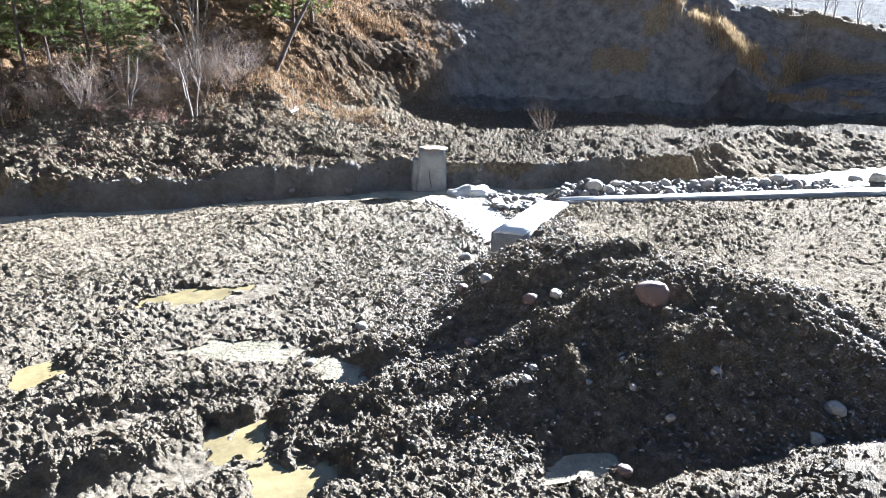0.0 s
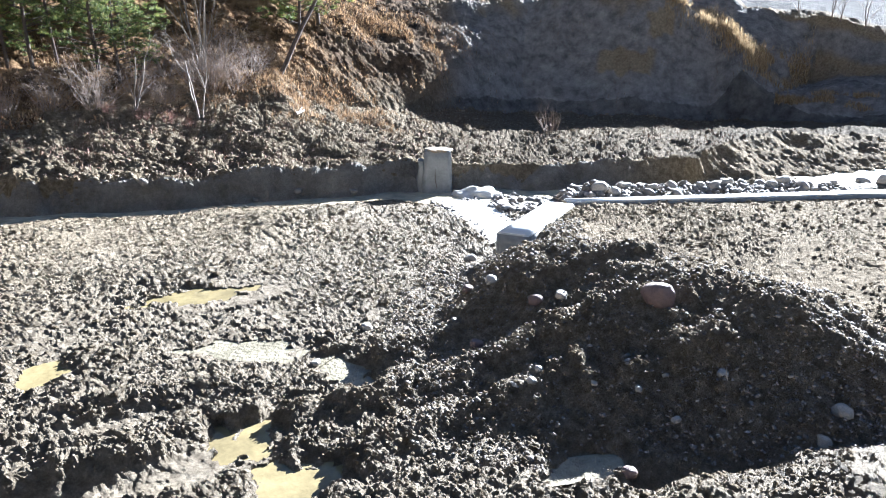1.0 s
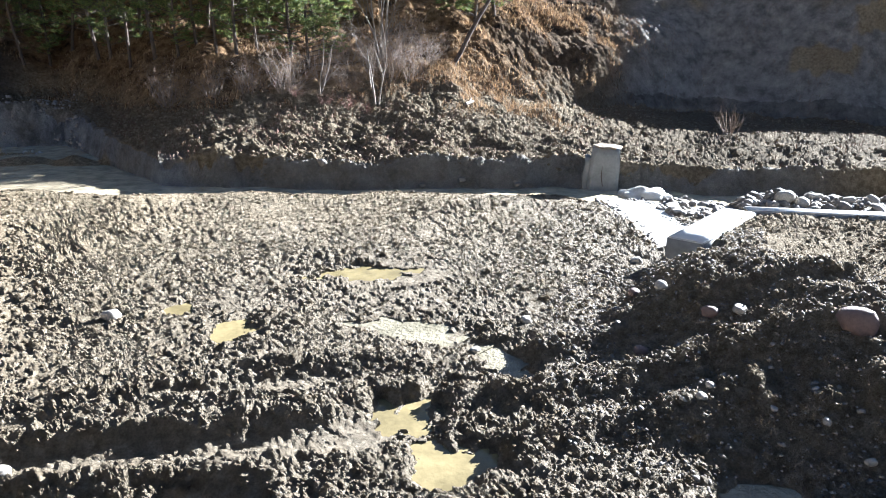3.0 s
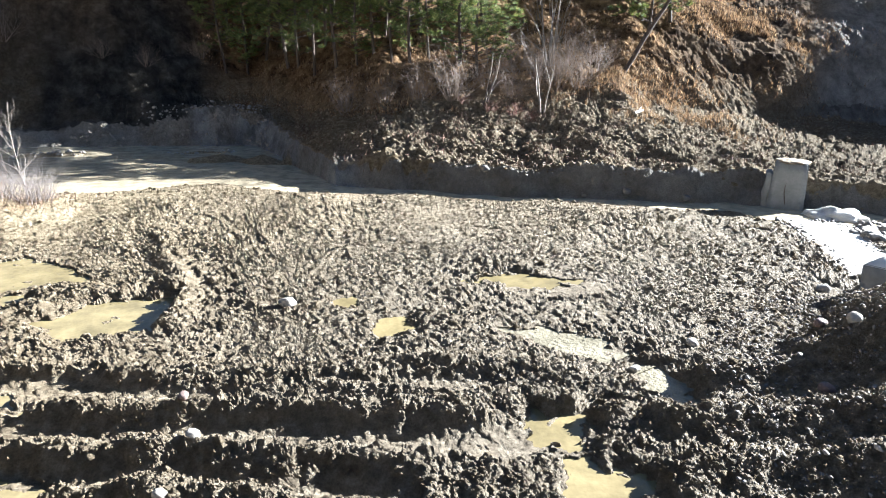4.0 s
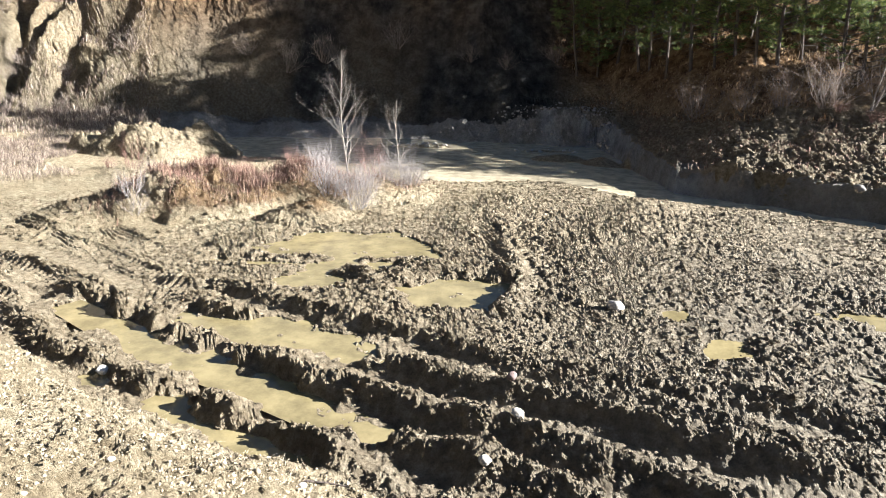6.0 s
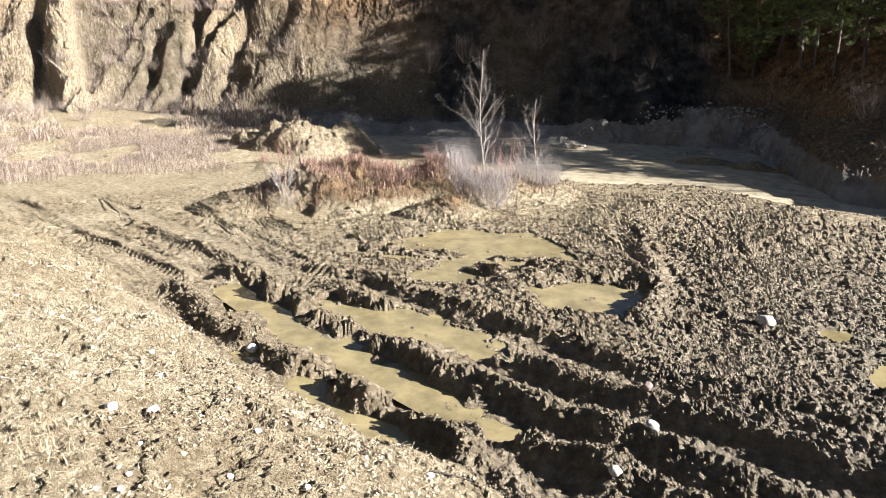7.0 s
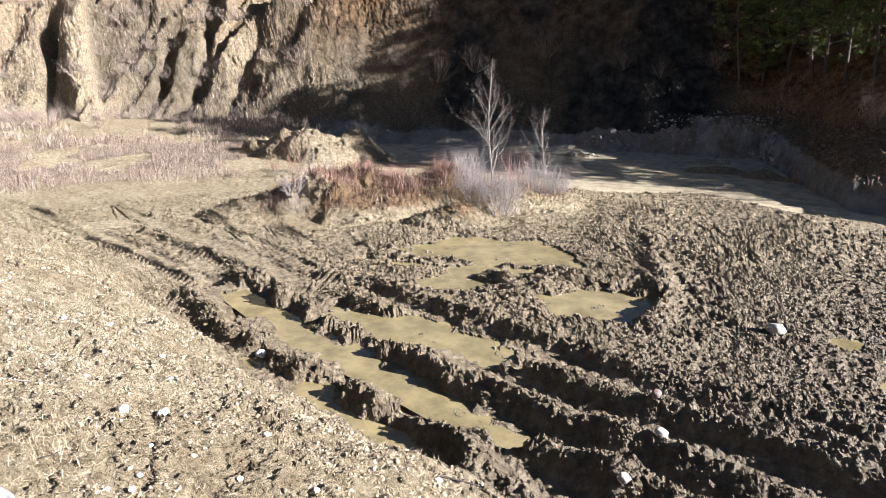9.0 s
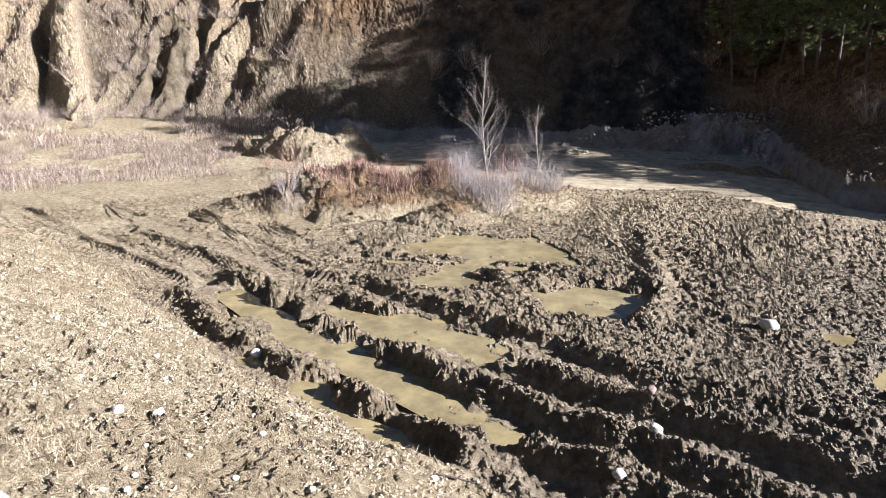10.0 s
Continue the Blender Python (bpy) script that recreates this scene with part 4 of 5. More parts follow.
def pine(label, seed, height, crown_from, lush):
    """A young pine: bare tapered trunk with dead snags below and tufts of needles on limbs above."""
    rng = np.random.default_rng(seed)
    root = tagged(new("pine_tree"), label, "pine tree", "pines on the slope")
    lean = rng.normal(0, 0.02, 2)
    trunk = [(np.array([lean[0] * h + 0.05 * math.sin(h + seed), lean[1] * h + 0.05 * math.cos(1.3 * h), h - 0.25]), 0.072 * (1 - 0.85 * h / height) + 0.012) for h in np.linspace(0, height, 14)]
    tr = new("trunk", arrays_mesh("trunk", *tube_arrays([trunk], 9), BARK, True))
    tr.parent = root
    limbs, tufts = [], []
    for h in np.arange(0.8, height, 0.22):
        for _ in range(2):
            k = min(12, int(h / height * 13))
            p0 = trunk[k][0] + (trunk[k + 1][0] - trunk[k][0]) * (h / height * 13 - k)
            a = rng.uniform(0, 2 * np.pi)
            live = h > crown_from + rng.uniform(-0.6, 0.3)
            size = (1.6 * (1 - (h - crown_from) / (height - crown_from + 0.4)) + 0.25) if live else rng.uniform(0.2, 0.9)
            if not live and rng.random() < 0.45:
                continue
            w = np.array([math.cos(a), math.sin(a), 0.25 if live else rng.uniform(-0.25, 0.2)])
            pts = [(p0 + w * size * u + np.array([0, 0, -0.18 * u * u * size if not live else 0.15 * u * u]), 0.022 * (1 - 0.8 * u)) for u in np.linspace(0, 1, 4)]
            limbs.append(pts)
            if live:
                for u in (0.45, 0.7, 0.88, 1.0):
                    for _ in range(2):
                        tufts.append(p0 + w * size * u + rng.normal(0, 0.13, 3))
    lb = new("branchwork", arrays_mesh("branchwork", *tube_arrays(limbs, 4), BARK, True))
    lb.parent = root
    tagged(lb, kind="stuff")
    tufts = np.array(tufts)
    n, per = len(tufts), int(26 * lush)
    d = rng.normal(0, 1, (n, per, 3))
    d[..., 2] = np.abs(d[..., 2]) * 0.8 + 0.1
    d /= np.linalg.norm(d, axis=-1)[..., None]
    tip = tufts[:, None] + d * rng.uniform(0.14, 0.30, (n, per, 1))
    sd = np.cross(d, rng.normal(0, 1, (n, per, 3)))
    sd = sd / (np.linalg.norm(sd, axis=-1)[..., None] + 1e-9) * 0.013
    foot = tufts[:, None] + d * 0.02
    pts = np.stack([foot - sd, foot + sd, tip], 2)
    cr = new("crown", arrays_mesh("crown", pts, np.arange(n * per * 3), NEEDLES))
    cr.parent = root
    tagged(cr, kind="stuff")
    return root


def stand(ob, x, y, turn=0.0, size=1.0, lean=0.0, sink=0.0):
    """Puts a thing on the ground."""
    z = float(height_at(x, y)[0]) - sink
    ob.matrix_basis = pose(x, y, z, lean, 0, turn) @ Matrix.Scale(size, 4)
    return ob


def stand_copies(ob, spots, rng, smallest=0.8, largest=1.2, lean=4, sink=0.03):
    zs = height_at([p[0] for p in spots], [p[1] for p in spots])
    for k, ((x, y), z) in enumerate(zip(spots, zs)):
        thing = ob if k == 0 else copy_thing(ob, Matrix())
        thing.matrix_basis = pose(x, y, float(z) - sink, rng.uniform(-lean, lean), rng.uniform(-lean, lean), rng.uniform(0, 360)) @ Matrix.Scale(rng.uniform(smallest, largest), 4)


# ---- concrete ----


def rough_block(bm, corners_low, corners_high, cuts, wear, seed):
    """A cast block between a lower and an upper outline, its faces cut finely and worn."""
    low = [bm.verts.new(c) for c in corners_low]
    high = [bm.verts.new(c) for c in corners_high]
    n = len(low)
    bm.faces.new(low[::-1])
    bm.faces.new(high)
    for k in range(n):
        bm.faces.new((low[k], low[(k + 1) % n], high[(k + 1) % n], high[k]))
    bmesh.ops.bevel(bm, geom=bm.edges[:], offset=0.018, segments=2, affect="EDGES")
    bmesh.ops.subdivide_edges(bm, edges=bm.edges[:], cuts=cuts, use_grid_fill=True)
    for v in bm.verts:
        q = v.co * 3.1 + Vector((seed, 0, 0))
        v.co += Vector((noise.noise(q), noise.noise(q + Vector((7, 3, 1))), noise.noise(q + Vector((2, 9, 4))))) * wear
    return bm


def along(a, b, half, ext=0.0):
    """The four corners of a strip from a to b."""
    ax, ay, bx, by = *a, *b
    n = math.hypot(bx - ax, by - ay)
    dx, dy = (bx - ax) / n, (by - ay) / n
    return [(ax + dy * half, ay - dx * half), (bx + dx * ext + dy * half, by + dy * ext - dx * half), (bx + dx * ext - dy * half, by + dy * ext + dx * half), (ax - dy * half, ay + dx * half)]


def wall_piece(name, label, a, b, half, low, high_a, high_b, mat, seed):
    c = along(a, b, half)
    tops = [high_a, high_b, high_b, high_a]
    bm = rough_block(bmesh.new(), [(x, y, low) for x, y in c], [(x, y, z) for (x, y), z in zip(c, tops)], 5, 0.012, seed)
    bmesh.ops.recalc_face_normals(bm, faces=bm.faces[:])
    root = tagged(new(name), label, "concrete wall")
    # Darker concrete here: the side faces' shade is put into the colour.
    part("body", bm, CONCRETE, root)
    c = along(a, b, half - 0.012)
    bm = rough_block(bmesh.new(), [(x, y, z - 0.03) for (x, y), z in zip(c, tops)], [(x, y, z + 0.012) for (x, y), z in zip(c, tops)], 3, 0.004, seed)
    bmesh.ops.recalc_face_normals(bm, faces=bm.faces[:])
    # Near-white copy of the concrete, painted sun glint on the wet top.
    part("glint_top", bm, mat, root, "wet top, its sun glint painted near-white")
    return root


wall_piece("retaining_wall", "long low wet concrete retaining wall beside the river, glint painted on top", (9.3, 9.7), WALL_LINE[1], 0.2, -0.9, 0.52, 0.55, GLINT_CONCRETE, 1)
wall_piece("retaining_wall", "long low wet concrete retaining wall beside the river, glint painted on top", (15.62, 6.44), (27.0, 0.5), 0.2, -0.9, 0.55, 0.58, GLINT_CONCRETE, 2)
wall_piece("wing_wall", "short thick concrete wing wall ending above the mud", WING_LINE[0], (9.05, 9.62), 0.30, -0.5, 0.50, 0.52, GLINT_CONCRETE, 3)


DRY_CAP = plain("dry_soil", (0.22, 0.17, 0.11), (0.42, 0.34, 0.23), 8.0, 0.9, 0.5, 0.03)


def pillar():
    root = tagged(new("concrete_pillar"), "weathered grey concrete pillar standing against the cut bank", "pillar")
    root.matrix_basis = pose(9.33, 14.62, -0.55, 2.0, 1.5, -31)
    low = [(-0.42, -0.25), (0.42, -0.25), (0.42, 0.4), (-0.42, 0.4)]
    high = [(-0.34, -0.12), (0.33, -0.12), (0.33, 0.4), (-0.34, 0.4)]
    bm = rough_block(bmesh.new(), [(x, y, 0) for x, y in low], [(x, y, 1.55) for x, y in high], 6, 0.035, 5)
    bmesh.ops.recalc_face_normals(bm, faces=bm.faces[:])
    part("body", bm, CONCRETE, root)
    bm = bmesh.new()
    bmesh.ops.create_icosphere(bm, subdivisions=3, radius=1.0)
    for v in bm.verts:
        k = 1 + 0.35 * noise.noise(v.co * 2.2)
        v.co = Vector((v.co.x * 0.36 * k, v.co.y * 0.3 * k + 0.14, 1.54 + max(v.co.z, -0.3) * 0.06 * k))
    part("soil_cap", bm, DRY_CAP, root, "pale crumbled soil on top")
    crack = [(np.array([-0.02 + 0.05 * math.sin(5 * h), -0.245 + 0.085 * h, h]), 0.011) for h in np.linspace(0.35, 1.35, 9)]
    crack_ob = new("crack", arrays_mesh("crack", *tube_arrays([crack], 4), BARK))
    crack_ob.parent = root
    tagged(crack_ob, "dark crack down the face")
    bm = rough_block(bmesh.new(), [(-0.56, -0.12, 0.2), (-0.40, -0.2, 0.2), (-0.40, 0.2, 0.2), (-0.56, 0.2, 0.2)], [(-0.48, -0.05, 1.3), (-0.36, -0.12, 1.3), (-0.36, 0.2, 1.3), (-0.48, 0.2, 1.3)], 5, 0.07, 9)
    bmesh.ops.recalc_face_normals(bm, faces=bm.faces[:])
    part("broken_edge", bm, CONCRETE, root, "crumbling broken concrete edge")


pillar()

# ---- stones ----


def stone_mesh(seed, mat, flat=0.7, jag=0.35):
    bm = bmesh.new()
    bmesh.ops.create_icosphere(bm, subdivisions=3, radius=1.0)
    off = Vector((seed * 3.7, seed * 1.3, 0))
    for v in bm.verts:
        k = 1 + jag * noise.noise(v.co * 0.9 + off) + 0.12 * noise.noise(v.co * 2.7 + off)
        d = max(abs(v.co.x), abs(v.co.y), abs(v.co.z))
        k *= 0.75 + 0.25 / d
        v.co = Vector((v.co.x * k, v.co.y * k * 0.85, v.co.z * k * flat))
    return mesh_from("stone", bm, mat)


MUDDY_STONE = plain("muddy_stone", (0.10, 0.09, 0.08), (0.21, 0.19, 0.165), 6.0, 0.8, 0.3, 0.01)
DARK_STONES = [stone_mesh(k + 30, MUDDY_STONE) for k in range(3)]
GREY_STONES = [stone_mesh(k, STONE) for k in range(4)]
WHITE_STONES = [stone_mesh(k + 10, WHITE_STONE, 0.6) for k in range(2)]
RED_STONES = [stone_mesh(k + 20, RED_STONE, 0.8, 0.22) for k in range(2)]


def lay_stones(name, label, group, meshes, spots, seed, sink=0.3):
    """Stones at (x, y, half size)."""
    rng = np.random.default_rng(seed)
    zs = height_at([s[0] for s in spots], [s[1] for s in spots])
    for k, ((x, y, size), z) in enumerate(zip(spots, zs)):
        size *= 0.85
        ob = tagged(new(name, meshes[k % len(meshes)]), label, "stone", group)
        ob.matrix_basis = pose(x, y, float(z) + size * (0.6 - sink), rng.uniform(-15, 15), rng.uniform(-15, 15), rng.uniform(0, 360)) @ Matrix.Scale(size, 4)


lay_stones("boulder", "large rounded reddish grey boulder on the shaded earth slope", "", RED_STONES, [(5.72, 4.5, 0.235)], 1, 0.6)
lay_stones("stone", "pale grey stone half sunk in the dark earth slope", "stones on the earth slope", GREY_STONES,
           [(4.15, 4.61, 0.055), (3.96, 4.5, 0.06), (5.34, 3.4, 0.06), (4.66, 3.79, 0.05), (4.72, 3.4, 0.05), (4.9, 6.4, 0.10), (5.22, 5.46, 0.085), (5.87, 2.56, 0.10), (4.8, 4.06, 0.04), (5.5, 2.5, 0.08), (4.4, 4.1, 0.045)], 2)
lay_stones("stone", "reddish brown stone lying in the dark earth", "red stones on the earth slope", RED_STONES, [(5.01, 5.65, 0.11), (4.17, 5.68, 0.09), (3.91, 3.2, 0.075), (4.83, 6.79, 0.08), (-1.95, 5.92, 0.06)], 3)
lay_stones("stone", "pale stone lying on churned mud", "stones on the mud flat", GREY_STONES, [(3.49, 7.09, 0.08), (6.39, 8.92, 0.12), (2.6, 6.58, 0.07), (-1.38, 8.67, 0.13), (-1.71, 5.3, 0.07), (-1.75, 4.54, 0.06)], 4)
lay_stones("white_stone", "bright white stone on the dry near bank", "white stones on the bank", WHITE_STONES,
           [(-4.12, 2.08, 0.05), (-3.99, 2.27, 0.045), (-3.48, 1.89, 0.02), (-2.94, 2.05, 0.02), (-3.06, 1.55, 0.018), (-3.19, 1.66, 0.02), (-3.12, 1.47, 0.015), (-2.64, 2.3, 0.02), (-2.58, 3.31, 0.03), (-6.16, 4.75, 0.07),
            (-6.48, 2.83, 0.03), (-6.2, 3.1, 0.028), (-5.2, 3.0, 0.03), (-4.6, 2.7, 0.022), (-3.4, 2.6, 0.024)], 5)
lay_stones("stone", "rounded river stone in the row behind the concrete wall", "row of stones along the river", GREY_STONES,
           [(11.9, 11.3, 0.24), (12.2, 11.1, 0.2), (12.7, 11.2, 0.19), (13.1, 10.7, 0.15), (13.7, 10.6, 0.18), (14.3, 10.2, 0.14), (14.9, 9.9, 0.2), (15.4, 9.8, 0.16), (15.9, 9.3, 0.2), (16.4, 9.3, 0.26), (16.9, 9.0, 0.2),
            (17.4, 8.6, 0.16), (18.3, 8.3, 0.2), (18.8, 8.0, 0.24), (19.4, 7.7, 0.2), (20.2, 7.2, 0.18), (12.5, 10.7, 0.12), (14.0, 9.9, 0.12)], 6)
lay_stones("stone", "muddy stone at the foot of the cut bank", "stones at the bank foot", DARK_STONES, [(2.5, 16.5, 0.14), (1.2, 16.7, 0.1), (4.9, 15.9, 0.1), (-3.0, 17.4, 0.1), (5.9, 15.7, 0.12), (7.2, 15.2, 0.12)], 7)

# ---- loose earth ----
RNG = np.random.default_rng(11)


def loose_clods():
    n = 190000
    az, r = RNG.uniform(-70, 72, n), 3.6 + 15 * RNG.random(n) ** 1.5
    x, y = polar(az, r)
    base = land(x, y)
    z, s = detail(x, y, base)
    keep = (s["near"] < 0.4) & (s["calm"] < 0.45) & (s["pool"] < 0.5) & (s["river"] < 0.2) & ~base["beyond"] & (RNG.random(n) < 0.45 + 4.0 * s["ridge"] - 0.1 * s["sand"])
    keep &= (fractal(x, y, 1.1, 2, 301) > -0.35)
    x, y, z, r = x[keep][:48000], y[keep][:48000], z[keep][:48000], r[keep][:48000]
    size = np.exp(RNG.normal(-4.5, 0.5, len(x))).clip(0.006, 0.05) * (0.5 + 0.07 * r)
    scatter_lumps("mud_clods", np.stack([x, y, z], 1), size, MUD, RNG, 0, 0.26, 0.75, 0.15, label="loose lumps of churned grey brown mud", category="mud clods")
    n = 30000
    az, r = RNG.uniform(-62, 74, n), RNG.uniform(8, 19, n) * RNG.choice([1.0, 1.0, 1.25], n)
    x, y = polar(az, r)
    base = land(x, y)
    z, s = detail(x, y, base)
    keep = (s["near"] < 0.2) & (s["calm"] < 0.5) & (s["river"] < 0.1) & ~base["beyond"] & (fractal(x, y, 1.3, 3, 304) > np.where(x > -5, -0.4, -0.15))
    size = np.exp(RNG.normal(-4.0, 0.45, n)).clip(0.012, 0.055)
    scatter_lumps("earth_clods", np.stack([x, y, z], 1)[keep], size[keep], MUD, RNG, 0, 0.26, 0.7, 0.3, label="scattered brown earth clods on the driven flat", category="mud clods")
    n = 9000
    az, u = RNG.uniform(-56, 7, n), RNG.random(n)
    a, b = ring(FACE_TOP, az)[0], ring(SLUMP_TOP, az)[0]
    x, y = polar(az, a - 0.25 + (b - a + 0.3) * u)
    z = height_at(x, y)
    keep = clumped(x, y, 1.6, 302, -0.3)
    size = np.exp(RNG.normal(-3.6, 0.5, n)).clip(0.016, 0.09)
    scatter_lumps("slumped_clods", np.stack([x, y, z], 1)[keep], size[keep], MUD, RNG, 1, 0.24, 0.65, label="slumped clods of dark earth on the far bank", category="mud clods")


def loose_gravel():
    n = 15000
    y = RNG.uniform(2.0, 8.6, n)
    f, c = table_y(SCARP_FOOT, y), table_y(SCARP_CREST, y)
    x = f + (c - f) * RNG.uniform(-0.1, 1.5, n)
    z = height_at(x, y)
    size = np.exp(RNG.normal(-4.6, 0.5, n)).clip(0.005, 0.04)
    scatter_lumps("gravel", np.stack([x, y, z], 1), size, GRAVEL, RNG, 0, 0.2, sink=0.5, label="mixed grey pebbles bedded in the earth slope", category="gravel")
    n = 30000
    az, r = RNG.uniform(-20, 80, n), 1.9 + 9 * RNG.random(n) ** 1.3
    x, y = polar(az, r)
    s = land(x, y)
    keep = (s["near"] > 0.5) & clumped(x, y, 0.8, 303, -0.4)
    x, y, r = x[keep][:17000], y[keep][:17000], r[keep][:17000]
    size = np.exp(RNG.normal(-5.1, 0.45, len(x))).clip(0.003, 0.024) * (0.75 + 0.1 * r)
    scatter_lumps("bank_gravel", np.stack([x, y, height_at(x, y)], 1), size, PALE_GRAVEL, RNG, 0, 0.24, sink=0.5, label="pale crumbs and pebbles scattered over the dry bank", category="gravel")
    n = 2600
    az, u = RNG.uniform(-66, -38, n), RNG.random(n)
    x, y = polar(az, ring(RIVER_EDGE, az)[0] - 0.3 + 2.2 * u)
    z = np.maximum(height_at(x, y), WATER - 0.05)
    size = np.exp(RNG.normal(-2.9, 0.5, n)).clip(0.02, 0.16)
    keep = y > table_y(WALL_LINE, x) + 0.35
    scatter_lumps("river_gravel", np.stack([x, y, z], 1)[keep], size[keep], GRAVEL, RNG, 1, 0.34, label="wet stones and gravel along the river edge", category="gravel")
    n = 1600
    az, r = RNG.uniform(9, 46, n), RNG.uniform(24.5, 28.5, n)
    x, y = polar(az, r)
    z = height_at(x, y)
    keep = z > WATER - 0.05
    size = np.exp(RNG.normal(-3.2, 0.4, n)).clip(0.02, 0.09)
    scatter_lumps("far_gravel", np.stack([x, y, z], 1)[keep], size[keep], STONE, RNG, 1, 0.2, label="dark gravel bar across the river", category="gravel")


def foam_and_gravel():
    n = 700
    x, y = RNG.uniform(7.0, 9.6, n), RNG.uniform(9.4, 13.4, n)
    d = inside(x, y, STREAM)
    keep = (d > -0.15) & (d < 0.45)
    x, y, d = x[keep], y[keep], d[keep]
    size = RNG.uniform(0.02, 0.06, len(x)) * smooth(0.5, -0.1, d)
    scatter_lumps("stream_gravel", np.stack([x, y, np.full(len(x), -0.06)], 1), size + 0.006, GRAVEL, RNG, 1, 0.3, label="wet gravel showing through the whitened stream", category="gravel")
    bm = bmesh.new()
    bmesh.ops.create_icosphere(bm, subdivisions=4, radius=1.0)
    for v in bm.verts:
        k = 1 + 0.25 * noise.noise(v.co * 2.0) + 0.12 * noise.noise(v.co * 6.0)
        v.co = Vector((v.co.x * 0.62 * k, v.co.y * 0.4 * k, max(v.co.z, -0.2) * 0.27 * k))
    ob = tagged(new("foam_mound", mesh_from("foam_mound", bm, GLINT_FOAM)), "mound of white water where the stream meets the river", "foam", kind="structure")
    ob.matrix_basis = pose(9.85, 13.55, -0.12, 0, 0, -36)


loose_clods()
loose_gravel()
foam_and_gravel()

# ---- trees on the far slope ----
PINE_SPOTS = [(-6.6, 30.2), (-5.8, 30.8), (-4.9, 30.8), (-3.8, 28.8), (-3.3, 28.4), (-2.6, 27.3), (-1.7, 26.3), (-0.9, 25.5), (-0.3, 25.4), (0.35, 24.5), (1.0, 24.0), (1.7, 25.0), (2.7, 24.1), (3.2, 23.5),
              (-6.2, 33.0), (-3.0, 30.3), (-1.1, 28.2), (0.2, 27.8), (1.5, 26.9), (2.3, 26.7), (-2.2, 28.6), (3.7, 25.4), (-4.3, 32.6), (0.9, 29.6), (2.6, 29.0), (-0.4, 30.6), (4.1, 27.2), (-2.0, 31.9), (-5.4, 34.0), (3.6, 30.4), (1.6, 32.0),
              (6.5, 28.6), (8.6, 29.6), (5.4, 31.4), (11.2, 30.5),
              # Back rows, mostly out of view, added to cast shade into the gully.
              *((round(-8 + 2.05 * (k % 7) + 0.9 * math.sin(5.1 * k), 2), round(32.6 + 1.75 * (k // 7) + 0.8 * math.cos(3.7 * k), 2)) for k in range(28))]


def pines():
    kinds = [pine("young pine with a bare dark trunk and green crown", 3, 9.5, 1.7, 1.0), pine("young pine with a bare dark trunk and green crown", 4, 7.5, 1.0, 1.2), pine("slender pine with dead lower snags on its trunk", 5, 10.5, 2.3, 0.9)]
    rng = np.random.default_rng(21)
    zs = height_at([s[0] for s in PINE_SPOTS], [s[1] for s in PINE_SPOTS])
    used = set()
    for k, ((x, y), z) in enumerate(zip(PINE_SPOTS, zs)):
        which = 1 if k in (12, 13, 21) else (k * 7) % 3
        ob = kinds[which] if which not in used else copy_thing(kinds[which], Matrix())
        used.add(which)
        ob.matrix_basis = pose(x, y, float(z), rng.uniform(-3, 3), rng.uniform(-3, 3), rng.uniform(0, 360)) @ Matrix.Scale(rng.uniform(0.85, 1.12) * (0.8 if k > 34 or x < -1.5 else 0.7 if y < 26.5 else 0.9), 4)


pines()


def leaning_tree():
    root = tagged(new("leaning_tree"), "dark dead pine trunk leaning out over the slope", "tree")
    rng = np.random.default_rng(8)
    path = [(np.array([0.62 * h, 0.10 * h, h - 0.2]) + np.array([0.03 * math.sin(3 * h), 0, 0]), 0.085 * (1 - 0.6 * h / 5.5)) for h in np.linspace(0, 5.5, 10)]
    ob = new("trunk", arrays_mesh("trunk", *tube_arrays([path], 8), BARK, True))
    ob.parent = root
    snags = []
    for k in range(9):
        p0 = path[3 + k % 6][0]
        w = rng.normal(0, 1, 3)
        w[2] = abs(w[2]) * 0.3
        snags.append([(p0 + w / np.linalg.norm(w) * 0.8 * u, 0.016 * (1 - 0.8 * u)) for u in np.linspace(0, 1, 4)])
    ob = new("branchwork", arrays_mesh("branchwork", *tube_arrays(snags, 4), BARK, True))
    ob.parent = root
    tagged(ob, kind="stuff")
    stand(root, 8.13, 22.97)


leaning_tree()
small = pine("small bushy green pine on the grassy slope", 6, 3.4, 0.5, 1.4)
stand(small, 10.0, 25.3, 40, 0.9)
stand(copy_thing(small, Matrix()), 11.2, 26.4, 170, 1.0)
stand(copy_thing(small, Matrix()), -9.4, 31.8, 80, 0.9)

# ---- bare shrubs ----
RS = np.random.default_rng(31)
stand(shrub("sapling", "pale forked bare sapling above the slumped bank", "sapling", "pale saplings", 41, 2, 2.2, 0.035, 3, 0.55, PALE_BARK, 3, 0.3), 3.16, 20.99, 10)
stand(shrub("sapling", "pale forked bare sapling above the slumped bank", "sapling", "pale saplings", 42, 2, 2.3, 0.035, 3, 0.6, PALE_BARK, 3, 0.35), 4.81, 20.35, 60)
stand(shrub("sapling", "tall pale multi-stemmed bare sapling on the slope", "sapling", "pale saplings", 43, 6, 4.6, 0.035, 3, 0.4, PALE_BARK, 3, 0.28), 5.77, 23.4, 0)
brown = shrub("shrub", "dense leafless grey brown shrub on the slope", "shrub", "brown shrubs", 44, 16, 2.0, 0.014, 2, 0.75, TWIG, 5, 1.3)
